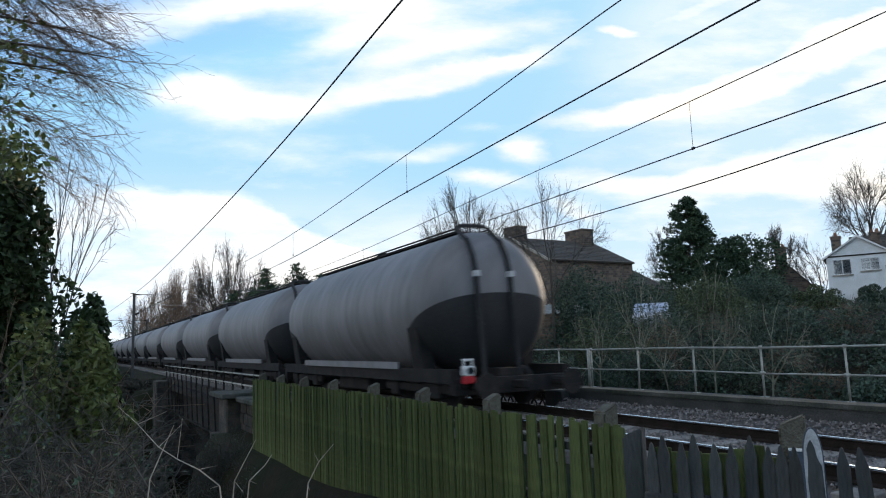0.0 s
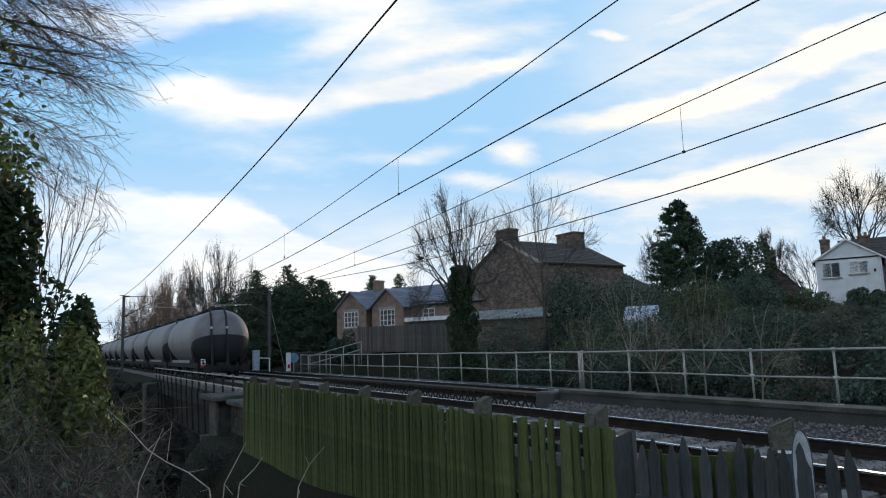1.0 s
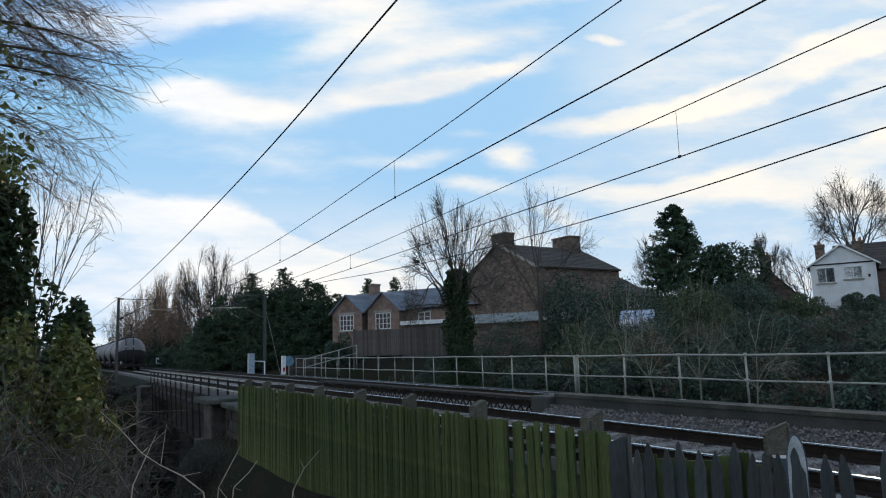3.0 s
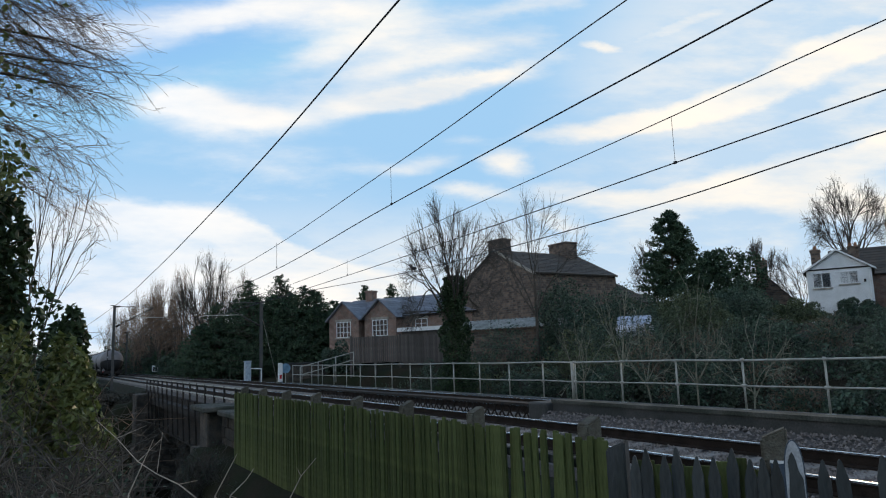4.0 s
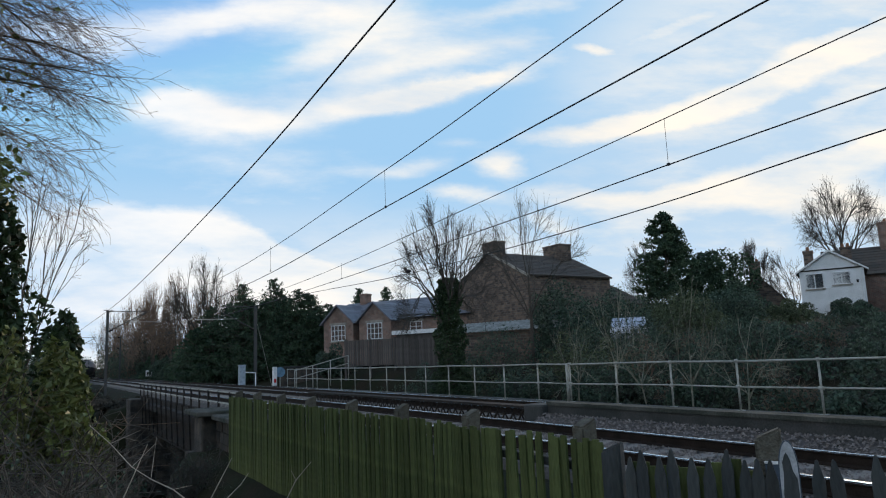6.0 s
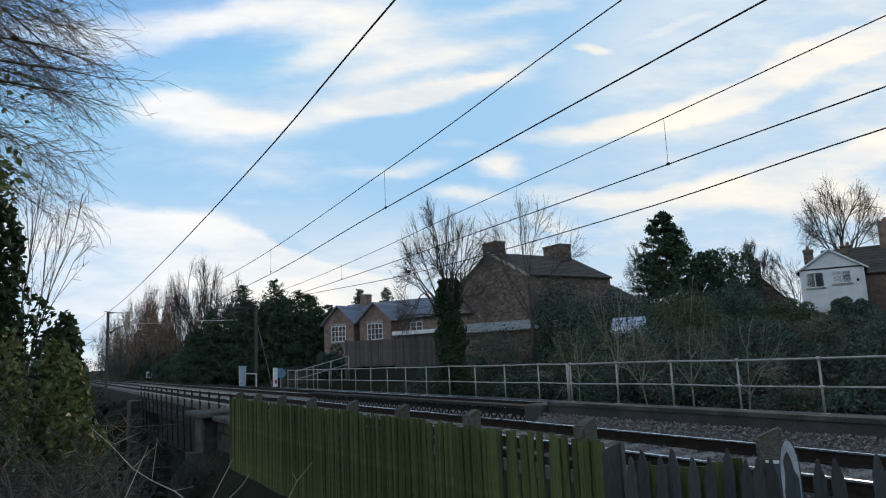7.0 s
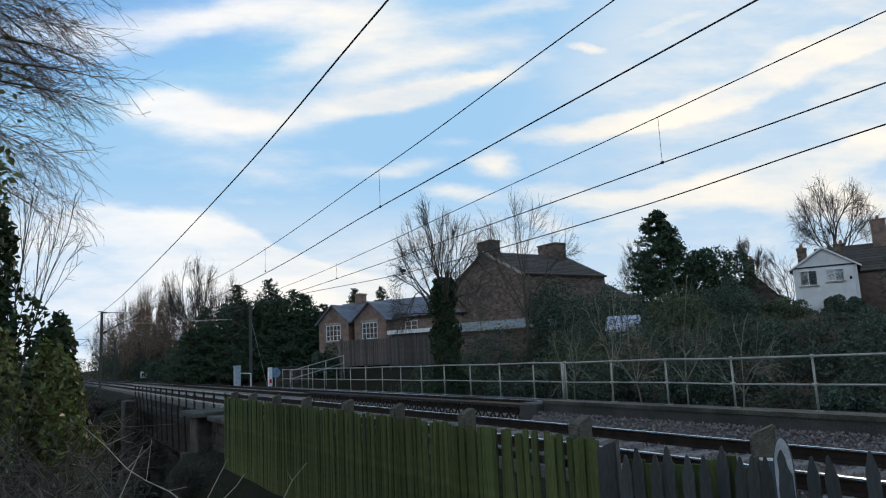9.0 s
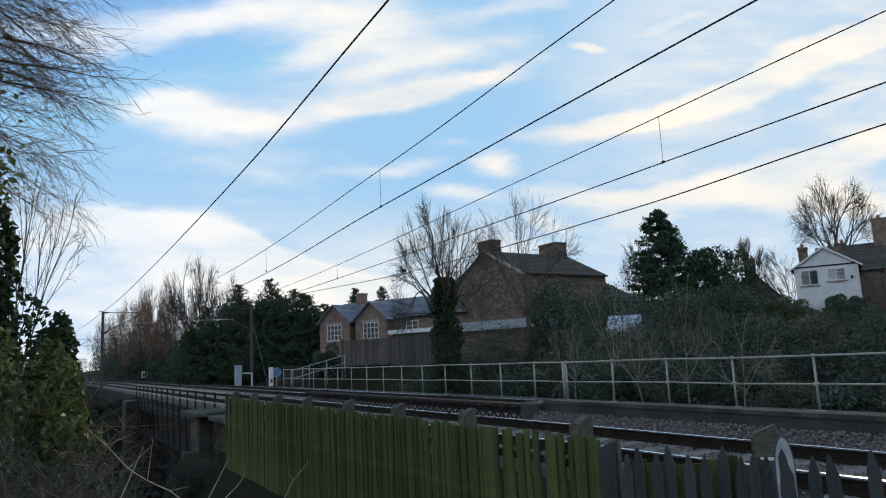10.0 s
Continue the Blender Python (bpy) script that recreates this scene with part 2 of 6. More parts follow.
M = dict(
    soil=mat("soil_and_dead_grass", (0.026, 0.021, 0.014), 0.95, second=(0.017, 0.021, 0.01), scale=0.7, fine=14, bump=0.8, spec=0.08),
    ballast=mat("ballast_bed", (0.11, 0.1, 0.092), 0.95, second=(0.09, 0.08, 0.075), scale=3, fine=28, bump=1.0),
    coping=mat("pale_coping_concrete", (0.10, 0.098, 0.085), 0.9, second=(0.045, 0.05, 0.04), scale=2.5, fine=35, bump=0.5, spec=0.1),
    stone=mat("ballast_stone", (0.22, 0.195, 0.18), 0.9, scale=9, fine=60, island=0.45),
    sleeper=mat("concrete_sleeper", (0.3, 0.27, 0.24), 0.9, scale=4, fine=40, per_object=0.15),
    rail_side=mat("rusty_rail_side", (0.032, 0.023, 0.018), 0.9, scale=5, fine=50, spec=0.15),
    rail_top=mat("polished_rail_head", (0.8, 0.79, 0.78), 0.25, 1.0, second=(0.5, 0.49, 0.48), scale=3, fine=30, bump=0.03),
    galv=mat("galvanised_tube", (0.44, 0.43, 0.39), 0.55, 0.35, second=(0.3, 0.3, 0.25), scale=5, fine=60, bump=0.1),
    concrete=mat("weathered_concrete", (0.062, 0.06, 0.056), 0.9, second=(0.035, 0.038, 0.034), scale=2.5, fine=35, bump=0.5),
    iron=mat("dark_painted_iron", (0.022, 0.021, 0.02), 0.85, 0.0, second=(0.04, 0.031, 0.024), scale=4, fine=40, spec=0.2),
    masonry=mat("old_bridge_stone", (0.085, 0.066, 0.05), 0.95, second=(0.03, 0.027, 0.022), scale=2.2, fine=20, bump=0.9, per_object=0.3),
    mossy=mat("mossy_green_paling", (0.112, 0.128, 0.043), 0.95, second=(0.048, 0.066, 0.028), scale=2.6, fine=45, bump=0.6, per_object=0.3, spec=0.15, stretch=(1, 1, 0.25)),
    greywood=mat("weathered_grey_wood", (0.07, 0.074, 0.077), 0.9, second=(0.036, 0.042, 0.036), scale=3.5, fine=55, bump=0.6, per_object=0.25, stretch=(1, 1, 0.2)),
    oldpost=mat("lichened_old_post", (0.075, 0.066, 0.05), 0.95, second=(0.14, 0.14, 0.115), scale=14, fine=70, bump=0.8, per_object=0.2, amount=0.55, spec=0.2),
    fencewood=mat("brown_panel_wood", (0.12, 0.103, 0.09), 0.9, scale=2, fine=30, per_object=0.3, stretch=(1, 1, 0.2)),
    bark=mat("brown_bark", (0.11, 0.088, 0.068), 0.95, second=(0.065, 0.056, 0.044), scale=5, fine=40, bump=0.6),
    twig=mat("reddish_brown_twig", (0.24, 0.16, 0.105), 0.9, second=(0.14, 0.10, 0.075), scale=3, fine=30, bump=0.1),
    # grey brambles; also crowns against the sky, their backlit darkness put into the colour
    dark_twig=mat("dark_bramble_and_backlit_twig", (0.085, 0.075, 0.062), 0.9, second=(0.05, 0.046, 0.038), scale=3, fine=30, bump=0.1),
    pale_twig=mat("pale_dry_stem", (0.5, 0.44, 0.36), 0.85, second=(0.3, 0.25, 0.2), scale=6, fine=40, bump=0.2),
    grey_stem=mat("grey_green_stem", (0.25, 0.24, 0.18), 0.9, second=(0.14, 0.14, 0.1), scale=3, fine=30, bump=0.1),
    ivy=mat("ivy_leaf", (0.028, 0.055, 0.02), 0.6, second=(0.04, 0.065, 0.025), scale=2, fine=20, bump=0.1, island=0.5, see=0.2),
    laurel=mat("laurel_leaf", (0.10, 0.135, 0.04), 0.45, second=(0.14, 0.155, 0.05), scale=2, fine=20, bump=0.1, island=0.5, see=0.3),
    conifer=mat("conifer_spray", (0.036, 0.068, 0.038), 0.8, second=(0.062, 0.098, 0.048), scale=1.2, fine=12, bump=0.1, island=0.5, see=0.1),
    scrub=mat("evergreen_scrub_leaf", (0.05, 0.088, 0.058), 0.75, second=(0.078, 0.1, 0.065), scale=0.6, fine=9, bump=0.1, island=0.55, see=0.15),
    thicket=mat("withered_thicket_leaf", (0.075, 0.06, 0.045), 0.9, second=(0.05, 0.05, 0.038), scale=0.6, fine=9, bump=0.1, island=0.5),
    olive=mat("olive_bush_leaf", (0.1, 0.12, 0.06), 0.8, second=(0.075, 0.095, 0.05), scale=0.8, fine=9, bump=0.1, island=0.5, see=0.15),
    slate=mat("grey_blue_slate", (0.17, 0.18, 0.21), 0.55, second=(0.12, 0.13, 0.15), scale=2, fine=14, bump=0.4, per_object=0.2, stretch=(1, 1, 1)),
    tile=mat("dark_brown_roof_tile", (0.085, 0.065, 0.05), 0.85, second=(0.06, 0.055, 0.045), scale=2, fine=14, bump=0.6, per_object=0.3),
    render_white=mat("white_painted_render", (0.8, 0.8, 0.79), 0.8, second=(0.68, 0.68, 0.66), scale=1.2, fine=30, bump=0.15),
    white=mat("white_window_paint", (0.8, 0.8, 0.78), 0.5, second=(0.7, 0.7, 0.68), scale=4, fine=40, bump=0.05),
    lintel=mat("pale_stone_lintel", (0.42, 0.38, 0.32), 0.9, scale=3, fine=30),
    tank=mat("dusty_grey_tank_paint", (0.20, 0.19, 0.195), 0.6, second=(0.155, 0.148, 0.148), scale=0.5, fine=2.5, bump=0.02, stretch=(0.6, 1.6, 0.35)),
    tank_dark=mat("black_tank_end_paint", (0.01, 0.011, 0.013), 0.75, second=(0.02, 0.02, 0.02), scale=2, fine=20, bump=0.05),
    underframe=mat("grimy_underframe", (0.018, 0.017, 0.017), 0.9, second=(0.035, 0.03, 0.027), scale=3, fine=25, spec=0.2),
    lamp_white=mat("white_lamp_case", (0.75, 0.75, 0.75), 0.5, scale=8, fine=60, bump=0.05),
    lamp_red=mat("red_lamp_panel", (0.6, 0.02, 0.03), 0.5, scale=8, fine=60, bump=0.05),
    wire=mat("dark_copper_wire", (0.03, 0.032, 0.034), 0.6, 0.3, scale=4, fine=40, bump=0.0),
    mast=mat("steel_mast_paint", (0.06, 0.065, 0.065), 0.7, 0.2, second=(0.09, 0.08, 0.07), scale=3, fine=30, bump=0.2),
    blue_sign=mat("faded_blue_sign", (0.16, 0.3, 0.42), 0.6, scale=6, fine=50, bump=0.05),
    cabinet=mat("pale_blue_grey_cabinet", (0.42, 0.5, 0.56), 0.6, scale=5, fine=50, bump=0.1),
    navy=mat("dark_blue_barrel_plastic", (0.03, 0.05, 0.075), 0.4, second=(0.05, 0.07, 0.09), scale=4, fine=40, bump=0.1),
    sheeting=mat("pale_corrugated_sheet", (0.3, 0.31, 0.29), 0.8, second=(0.15, 0.16, 0.14), scale=1.6, fine=22),
    car_paint=mat("silver_car_paint", (0.55, 0.57, 0.62), 0.3, 0.5, scale=2, fine=50, bump=0.0),
    tyre=mat("black_rubber", (0.02, 0.02, 0.02), 0.9, scale=8, fine=60),
    board_white=mat("peeling_white_board", (0.5, 0.51, 0.52), 0.7, second=(0.36, 0.37, 0.37), scale=9, fine=60, bump=0.2),
    pot=mat("clay_chimney_pot", (0.32, 0.16, 0.09), 0.9, scale=6, fine=50),
    bird=mat("dark_plumage", (0.03, 0.03, 0.035), 0.7, scale=20, fine=80),
)


def brick_mat(name, a, b, mortar, size):
    m = bpy.data.materials.new(name)
    m.use_nodes = True
    N, L = m.node_tree.nodes, m.node_tree.links
    bs = N["Principled BSDF"]
    bs.inputs["Roughness"].default_value = 0.92
    tc, sp, add, cb = N.new("ShaderNodeTexCoord"), N.new("ShaderNodeSeparateXYZ"), N.new("ShaderNodeMath"), N.new("ShaderNodeCombineXYZ")
    L.new(tc.outputs["Object"], sp.inputs[0])
    L.new(sp.outputs[0], add.inputs[0]), L.new(sp.outputs[1], add.inputs[1])
    L.new(add.outputs[0], cb.inputs[0]), L.new(sp.outputs[2], cb.inputs[1])
    br, no, mx = N.new("ShaderNodeTexBrick"), N.new("ShaderNodeTexNoise"), N.new("ShaderNodeMix")
    L.new(cb.outputs[0], br.inputs["Vector"])
    br.inputs["Color1"].default_value, br.inputs["Color2"].default_value, br.inputs["Mortar"].default_value = (*a, 1), (*b, 1), (*mortar, 1)
    br.inputs["Scale"].default_value, br.inputs["Mortar Size"].default_value = 1.0, 0.012
    br.inputs["Brick Width"].default_value, br.inputs["Row Height"].default_value = size
    L.new(tc.outputs["Object"], no.inputs["Vector"])
    no.inputs["Scale"].default_value, no.inputs["Detail"].default_value = 2.6, 8
    mx.data_type, mx.blend_type = "RGBA", "MULTIPLY"
    r = N.new("ShaderNodeMapRange")
    r.inputs["From Min"].default_value, r.inputs["From Max"].default_value = 0.3, 0.7
    r.inputs["To Min"].default_value, r.inputs["To Max"].default_value = 0.7, 1.25
    L.new(no.outputs["Fac"], r.inputs["Value"])
    mx.inputs["Factor"].default_value = 1.0
    L.new(br.outputs["Color"], mx.inputs["A"]), L.new(r.outputs[0], mx.inputs["B"])
    L.new(mx.outputs["Result"], bs.inputs["Base Color"])
    b = N.new("ShaderNodeBump")
    b.inputs["Strength"].default_value, b.inputs["Distance"].default_value = 0.7, 0.02
    L.new(br.outputs["Fac"], b.inputs["Height"])
    b.invert = True
    L.new(b.outputs[0], bs.inputs["Normal"])
    return m


M["brick"] = brick_mat("brown_brick", (0.21, 0.145, 0.105), (0.075, 0.058, 0.048), (0.16, 0.145, 0.125), (0.34, 0.15))
M["brick_warm"] = brick_mat("warm_red_brick", (0.3, 0.17, 0.125), (0.22, 0.13, 0.1), (0.28, 0.25, 0.21), (0.24, 0.085))


def glass_mat():
    m = bpy.data.materials.new("window_glass")
    m.use_nodes = True
    bs = m.node_tree.nodes["Principled BSDF"]
    bs.inputs["Base Color"].default_value = (0.02, 0.024, 0.028, 1)
    bs.inputs["Roughness"].default_value, bs.inputs["Specular IOR Level"].default_value = 0.04, 0.6
    return m


M["glass"] = glass_mat()


# ---- builders ----
def thing(name, label, category, at=(0, 0, 0), turn=0.0, group="", kind=""):
    ob = new(name)
    ob.matrix_basis = pose(*at, 0, 0, turn)
    return tagged(ob, label, category, group, kind)


def link(name, me, material, parent=None, label=""):
    if material:
        me.materials.append(material)
    ob = new(name, me)
    if parent:
        ob.parent = parent
    if label:
        ob["label"] = label
    return ob


def part(name, bm, material, parent=None, label="", smooth=False):
    me = bpy.data.meshes.new(name)
    if smooth:
        for f in bm.faces:
            f.smooth = True
    bm.to_mesh(me)
    bm.free()
    return link(name, me, material, parent, label)


def box(bm, lo, hi, bevel=0.0, m=None):
    c = [(a + b) / 2 for a, b in zip(lo, hi)]
    s = [b - a for a, b in zip(lo, hi)]
    k = Matrix.Translation(c) @ Matrix.Diagonal((*s, 1))
    r = bmesh.ops.create_cube(bm, size=1, matrix=(m @ k) if m else k)
    if bevel:
        es = list({e for v in r["verts"] for e in v.link_edges})
        bmesh.ops.bevel(bm, geom=es, offset=bevel, segments=1, affect="EDGES")
    return bm


def boxed(lo, hi, bevel=0.0):
    return box(bmesh.new(), lo, hi, bevel)


def tube(bm, a, b, r0, r1=None, n=8, caps=True):
    a, b = Vector(a), Vector(b)
    d = b - a
    m = Matrix.Translation((a + b) / 2) @ d.to_track_quat("Z", "Y").to_matrix().to_4x4()
    bmesh.ops.create_cone(bm, cap_ends=caps, segments=n, radius1=r0, radius2=r0 if r1 is None else r1, depth=d.length, matrix=m)
    return bm


def tubed(a, b, r0, r1=None, n=8):
    return tube(bmesh.new(), a, b, r0, r1, n)


def poly(bm, pts, thick):
    """A plate: the polygon pts, pushed out by the vector thick."""
    vs = [bm.verts.new(p) for p in pts]
    ws = [bm.verts.new(Vector(p) + Vector(thick)) for p in pts]
    n = len(pts)
    bm.faces.new(vs), bm.faces.new(ws[::-1])
    for i in range(n):
        bm.faces.new((vs[i], ws[i], ws[(i + 1) % n], vs[(i + 1) % n]))
    bmesh.ops.recalc_face_normals(bm, faces=bm.faces)
    return bm


def mesh_np(name, verts, faces, smooth=False):
    """A mesh from arrays; every face has the same number of corners."""
    me = bpy.data.meshes.new(name)
    verts, faces = np.asarray(verts, np.float32), np.asarray(faces, np.int32)
    n, k = faces.shape
    me.vertices.add(len(verts)), me.loops.add(n * k), me.polygons.add(n)
    me.vertices.foreach_set("co", verts.ravel())
    me.loops.foreach_set("vertex_index", faces.ravel())
    me.polygons.foreach_set("loop_start", np.arange(n, dtype=np.int32) * k)
    me.polygons.foreach_set("use_smooth", np.full(n, smooth))
    me.update(calc_edges=True)
    return me


def segments_mesh(name, seg, sides=4):
    """Tapered tubes from rows of x0 y0 z0 x1 y1 z1 r0 r1."""
    s = np.asarray(seg, float)
    a, b, ra, rb = s[:, 0:3], s[:, 3:6], s[:, 6], s[:, 7]
    d = b - a
    d /= np.linalg.norm(d, axis=1)[:, None] + 1e-9
    ref = np.where(np.abs(d[:, 2:3]) > 0.9, np.array([[1.0, 0, 0]]), np.array([[0, 0, 1.0]]))
    u = np.cross(d, ref)
    u /= np.linalg.norm(u, axis=1)[:, None] + 1e-9
    w = np.cross(d, u)
    n = len(s)
    v = np.zeros((n, 2 * sides, 3))
    for i in range(sides):
        c, t = math.cos(2 * math.pi * i / sides), math.sin(2 * math.pi * i / sides)
        o = u * c + w * t
        v[:, i], v[:, sides + i] = a + o * ra[:, None], b + o * rb[:, None]
    f = np.array([[i, (i + 1) % sides, sides + (i + 1) % sides, sides + i] for i in range(sides)])
    faces = (np.arange(n)[:, None, None] * 2 * sides + f[None]).reshape(-1, 4)
    return mesh_np(name, v.reshape(-1, 3), faces, True)


def leaves_mesh(name, centres, size, rng, droop=0.0, narrow=0.6):
    """A folded leaf, two faces, of about that size at every centre, turned at random."""
    n = len(centres)
    d = rng.normal(size=(n, 3))
    d[:, 2] -= droop
    d /= np.linalg.norm(d, axis=1)[:, None]
    r = rng.normal(size=(n, 3))
    u = np.cross(d, r)
    u /= np.linalg.norm(u, axis=1)[:, None] + 1e-9
    w = np.cross(d, u)
    k = (size * rng.uniform(0.6, 1.35, n))[:, None]
    c = np.asarray(centres)
    a, b = c - d * k * 0.5, c + d * k * 0.5
    l, q = c + u * k * narrow * 0.5 + w * k * 0.12, c - u * k * narrow * 0.5 + w * k * 0.12
    v = np.stack([a, l, b, q], 1).reshape(-1, 3)
    i = np.arange(n)[:, None] * 4
    f = np.concatenate([i + np.array([[0, 1, 2]]), i + np.array([[0, 2, 3]])], 0)
    return mesh_np(name, v, f)


def fork_tree(rng, height, width, r, levels=8, bole=0.25, angle=30.0, tip=0.006, twigs=2, up=0.02, lean=0.0):
    """Branch segments of a bare tree: limbs fan out from the bole and fork again and again into fine twigs."""
    out = []

    def turned(p, d, deg, outward=0.6):
        side = rng.normal(size=3)
        side /= np.linalg.norm(side)
        o = np.array([p[0], p[1], 0.0])
        side += outward * o / (np.linalg.norm(o) + 0.2)
        side -= side @ d * d
        side /= np.linalg.norm(side) + 1e-9
        e = d * math.cos(radians(deg)) + side * math.sin(radians(deg))
        e[2] += up
        return e / np.linalg.norm(e)

    def run(p, d, length, r0, r1, n, wob):
        nodes = [p]
        for i in range(n):
            d = d + rng.normal(size=3) * wob
            d = d / np.linalg.norm(d)
            q = p + d * length / n
            out.append((*p, *q, r0 + (r1 - r0) * i / n, r0 + (r1 - r0) * (i + 1) / n))
            p = q
            nodes.append(p)
        return p, d, nodes

    def limb(p, d, length, rad, level):
        r1 = max(tip, rad * 0.8)
        p2, d2, nodes = run(p, d, length, rad, r1, 3 if level < 3 else 2, 0.06)
        if level >= 2:
            for k in range(twigs):
                a, b = nodes[-2], nodes[-1]
                st = a + (b - a) * rng.uniform(0.0, 0.9)
                run(st, turned(st, d, rng.uniform(25, 50), 0.2), height * rng.uniform(0.04, 0.1), max(tip, r1 * 0.4), tip * 0.6, 2, 0.1)
        if level >= levels:
            return
        for k in range(3 if rng.uniform() < 0.25 else 2):
            ang = angle * (rng.uniform(0.3, 0.7) if k == 0 else rng.uniform(0.8, 1.3))
            limb(p2, turned(p2, d2, ang, 0.0 if k == 0 else 0.5), length * rng.uniform(0.74, 0.95) * (1.0 if k == 0 else 0.9), r1 * (0.95 if k == 0 else 0.75), level + 1)

    d0 = np.array([lean, 0.0, 1.0])
    p, d, _ = run(np.array([0.0, 0.0, -0.3]), d0 / np.linalg.norm(d0), height * bole, r, r * 0.8, 4, 0.03)
    # limbs evenly round the bole, and a leader
    turn = rng.uniform(0, 6.28)
    limb(p, d, height * 0.15, r * 0.45, 1)
    for k in range(5):
        a = turn + k * 1.257 + rng.normal() * 0.2
        e = radians(angle * rng.uniform(1.0, 1.9))
        dd = np.array([math.sin(e) * math.cos(a), math.sin(e) * math.sin(a), math.cos(e)])
        limb(p - d * height * rng.uniform(0.0, 0.06), dd, height * 0.15, r * 0.42, 1)
    seg = np.array(out)
    kz = height / np.percentile(seg[:, 5], 99.7)
    kx = width / 2 / np.percentile(np.abs(seg[:, 3] - np.median(seg[:, 3])), 95)
    for c in (0, 3):
        seg[:, c:c + 2] *= kx
        seg[:, c + 2] *= kz
    return seg


def bare_tree(name, label, at, height, width, r, seed, material="twig", group="", ivy=0.0, ivy_width=0.5, **kw):
    rng = np.random.default_rng(seed)
    t = thing(name, label, "tree", at, 0, group)
    seg = fork_tree(rng, height, width, r, **kw)
    if r < 0.05:
        link("crown", segments_mesh("crown", seg, 4), M[material], t)
        return t
    thick = seg[:, 6] > r * 0.25
    link("trunk", segments_mesh("trunk", seg[thick], 7), M["bark"], t)
    link("crown", segments_mesh("crown", seg[~thick], 3), M[material], t)
    if ivy:
        # a ragged column round the bole, thick at the foot, and thin trails up the limbs
        n = 14000
        z = ivy * rng.uniform(0, 1, n) ** 0.9
        a = rng.uniform(0, 6.2832, n)
        rad = ivy_width * (1.15 - 0.6 * z / ivy) * (0.82 + 0.2 * np.sin(z * 3.1 + a * 2) + 0.12 * np.sin(z * 7.3 - a * 3)) * rng.uniform(0.35, 1.0, n) ** 0.5
        c = np.stack([rad * np.cos(a), rad * np.sin(a), z], 1)
        pick = seg[(seg[:, 6] > r * 0.3) & (seg[:, 2] > ivy * 0.7) & (seg[:, 5] < ivy * 1.2)]
        idx = rng.integers(0, len(pick), 1600)
        f = rng.uniform(size=(1600, 1))
        c = np.concatenate([c, pick[idx, 0:3] * (1 - f) + pick[idx, 3:6] * f + rng.normal(size=(1600, 3)) * 0.1])
        link("ivy", leaves_mesh("ivy", c, 0.11, rng, 0.5), M["ivy"], t, "dense dark ivy wrapped round the trunk")
    return t


def bush(name, label, category, at, size, seed, leaf="scrub", n=9000, leafsize=0.14, stems=60, stem_mat="twig", clumps=26, group="", turn=0, kind="", twiggy=1.0, thick=1.0):
    """A shrub: a tangle of forked stems inside uneven clumps of leaves."""
    rng = np.random.default_rng(seed)
    t = thing(name, label, category, at, turn, group, kind)
    sx, sy, sz = size
    cc = rng.normal(size=(clumps, 3))
    cc /= np.linalg.norm(cc, axis=1)[:, None]
    cc[:, 2] = np.abs(cc[:, 2])
    cc *= rng.uniform(0.35, 0.95, (clumps, 1))
    rad = rng.uniform(0.16, 0.36, clumps)
    which = rng.integers(0, clumps, n)
    d = rng.normal(size=(n, 3))
    d /= np.linalg.norm(d, axis=1)[:, None]
    p = cc[which] + d * (rad[which] * rng.uniform(0.5, 1.08, n) ** 0.6)[:, None]
    p[:, 2] = np.abs(p[:, 2])
    p = p * np.array([sx / 2, sy / 2, sz])
    if n:
        link("foliage", leaves_mesh("foliage", p, leafsize, rng), M[leaf], t)
    seg = []
    for i in range(stems):
        q = rng.normal(size=3) * np.array([sx, sy, 0]) * 0.12
        e = cc[i % clumps] * np.array([sx / 2, sy / 2, sz]) * rng.uniform(0.9, 1.25 * twiggy)
        mid = q * 0.5 + e * 0.5 + np.array([0, 0, sz * 0.15]) + rng.normal(size=3) * 0.12
        pts = [q, q * 0.25 + mid * 0.75 - np.array([0, 0, 0.05]), mid, mid * 0.4 + e * 0.6 + rng.normal(size=3) * 0.08, e]
        for j in range(4):
            seg.append((*pts[j], *pts[j + 1], 0.012 * thick * (1 - j * 0.22), 0.012 * thick * (0.78 - j * 0.2)))
        for j in range(5):
            s = pts[2 + j % 3]
            w = s + rng.normal(size=3) * np.array([0.35, 0.35, 0.3]) * min(1.4, sz * 0.4) + np.array([0, 0, 0.15])
            m = (s + w) / 2 + rng.normal(size=3) * 0.05
            seg += [(*s, *m, 0.005, 0.004), (*m, *w, 0.004, 0.002)]
            x = m + rng.normal(size=3) * 0.18
            seg.append((*m, *x, 0.005, 0.003))
    link("stem_tangle", segments_mesh("stem_tangle", seg, 3), M[stem_mat], t)
    return t


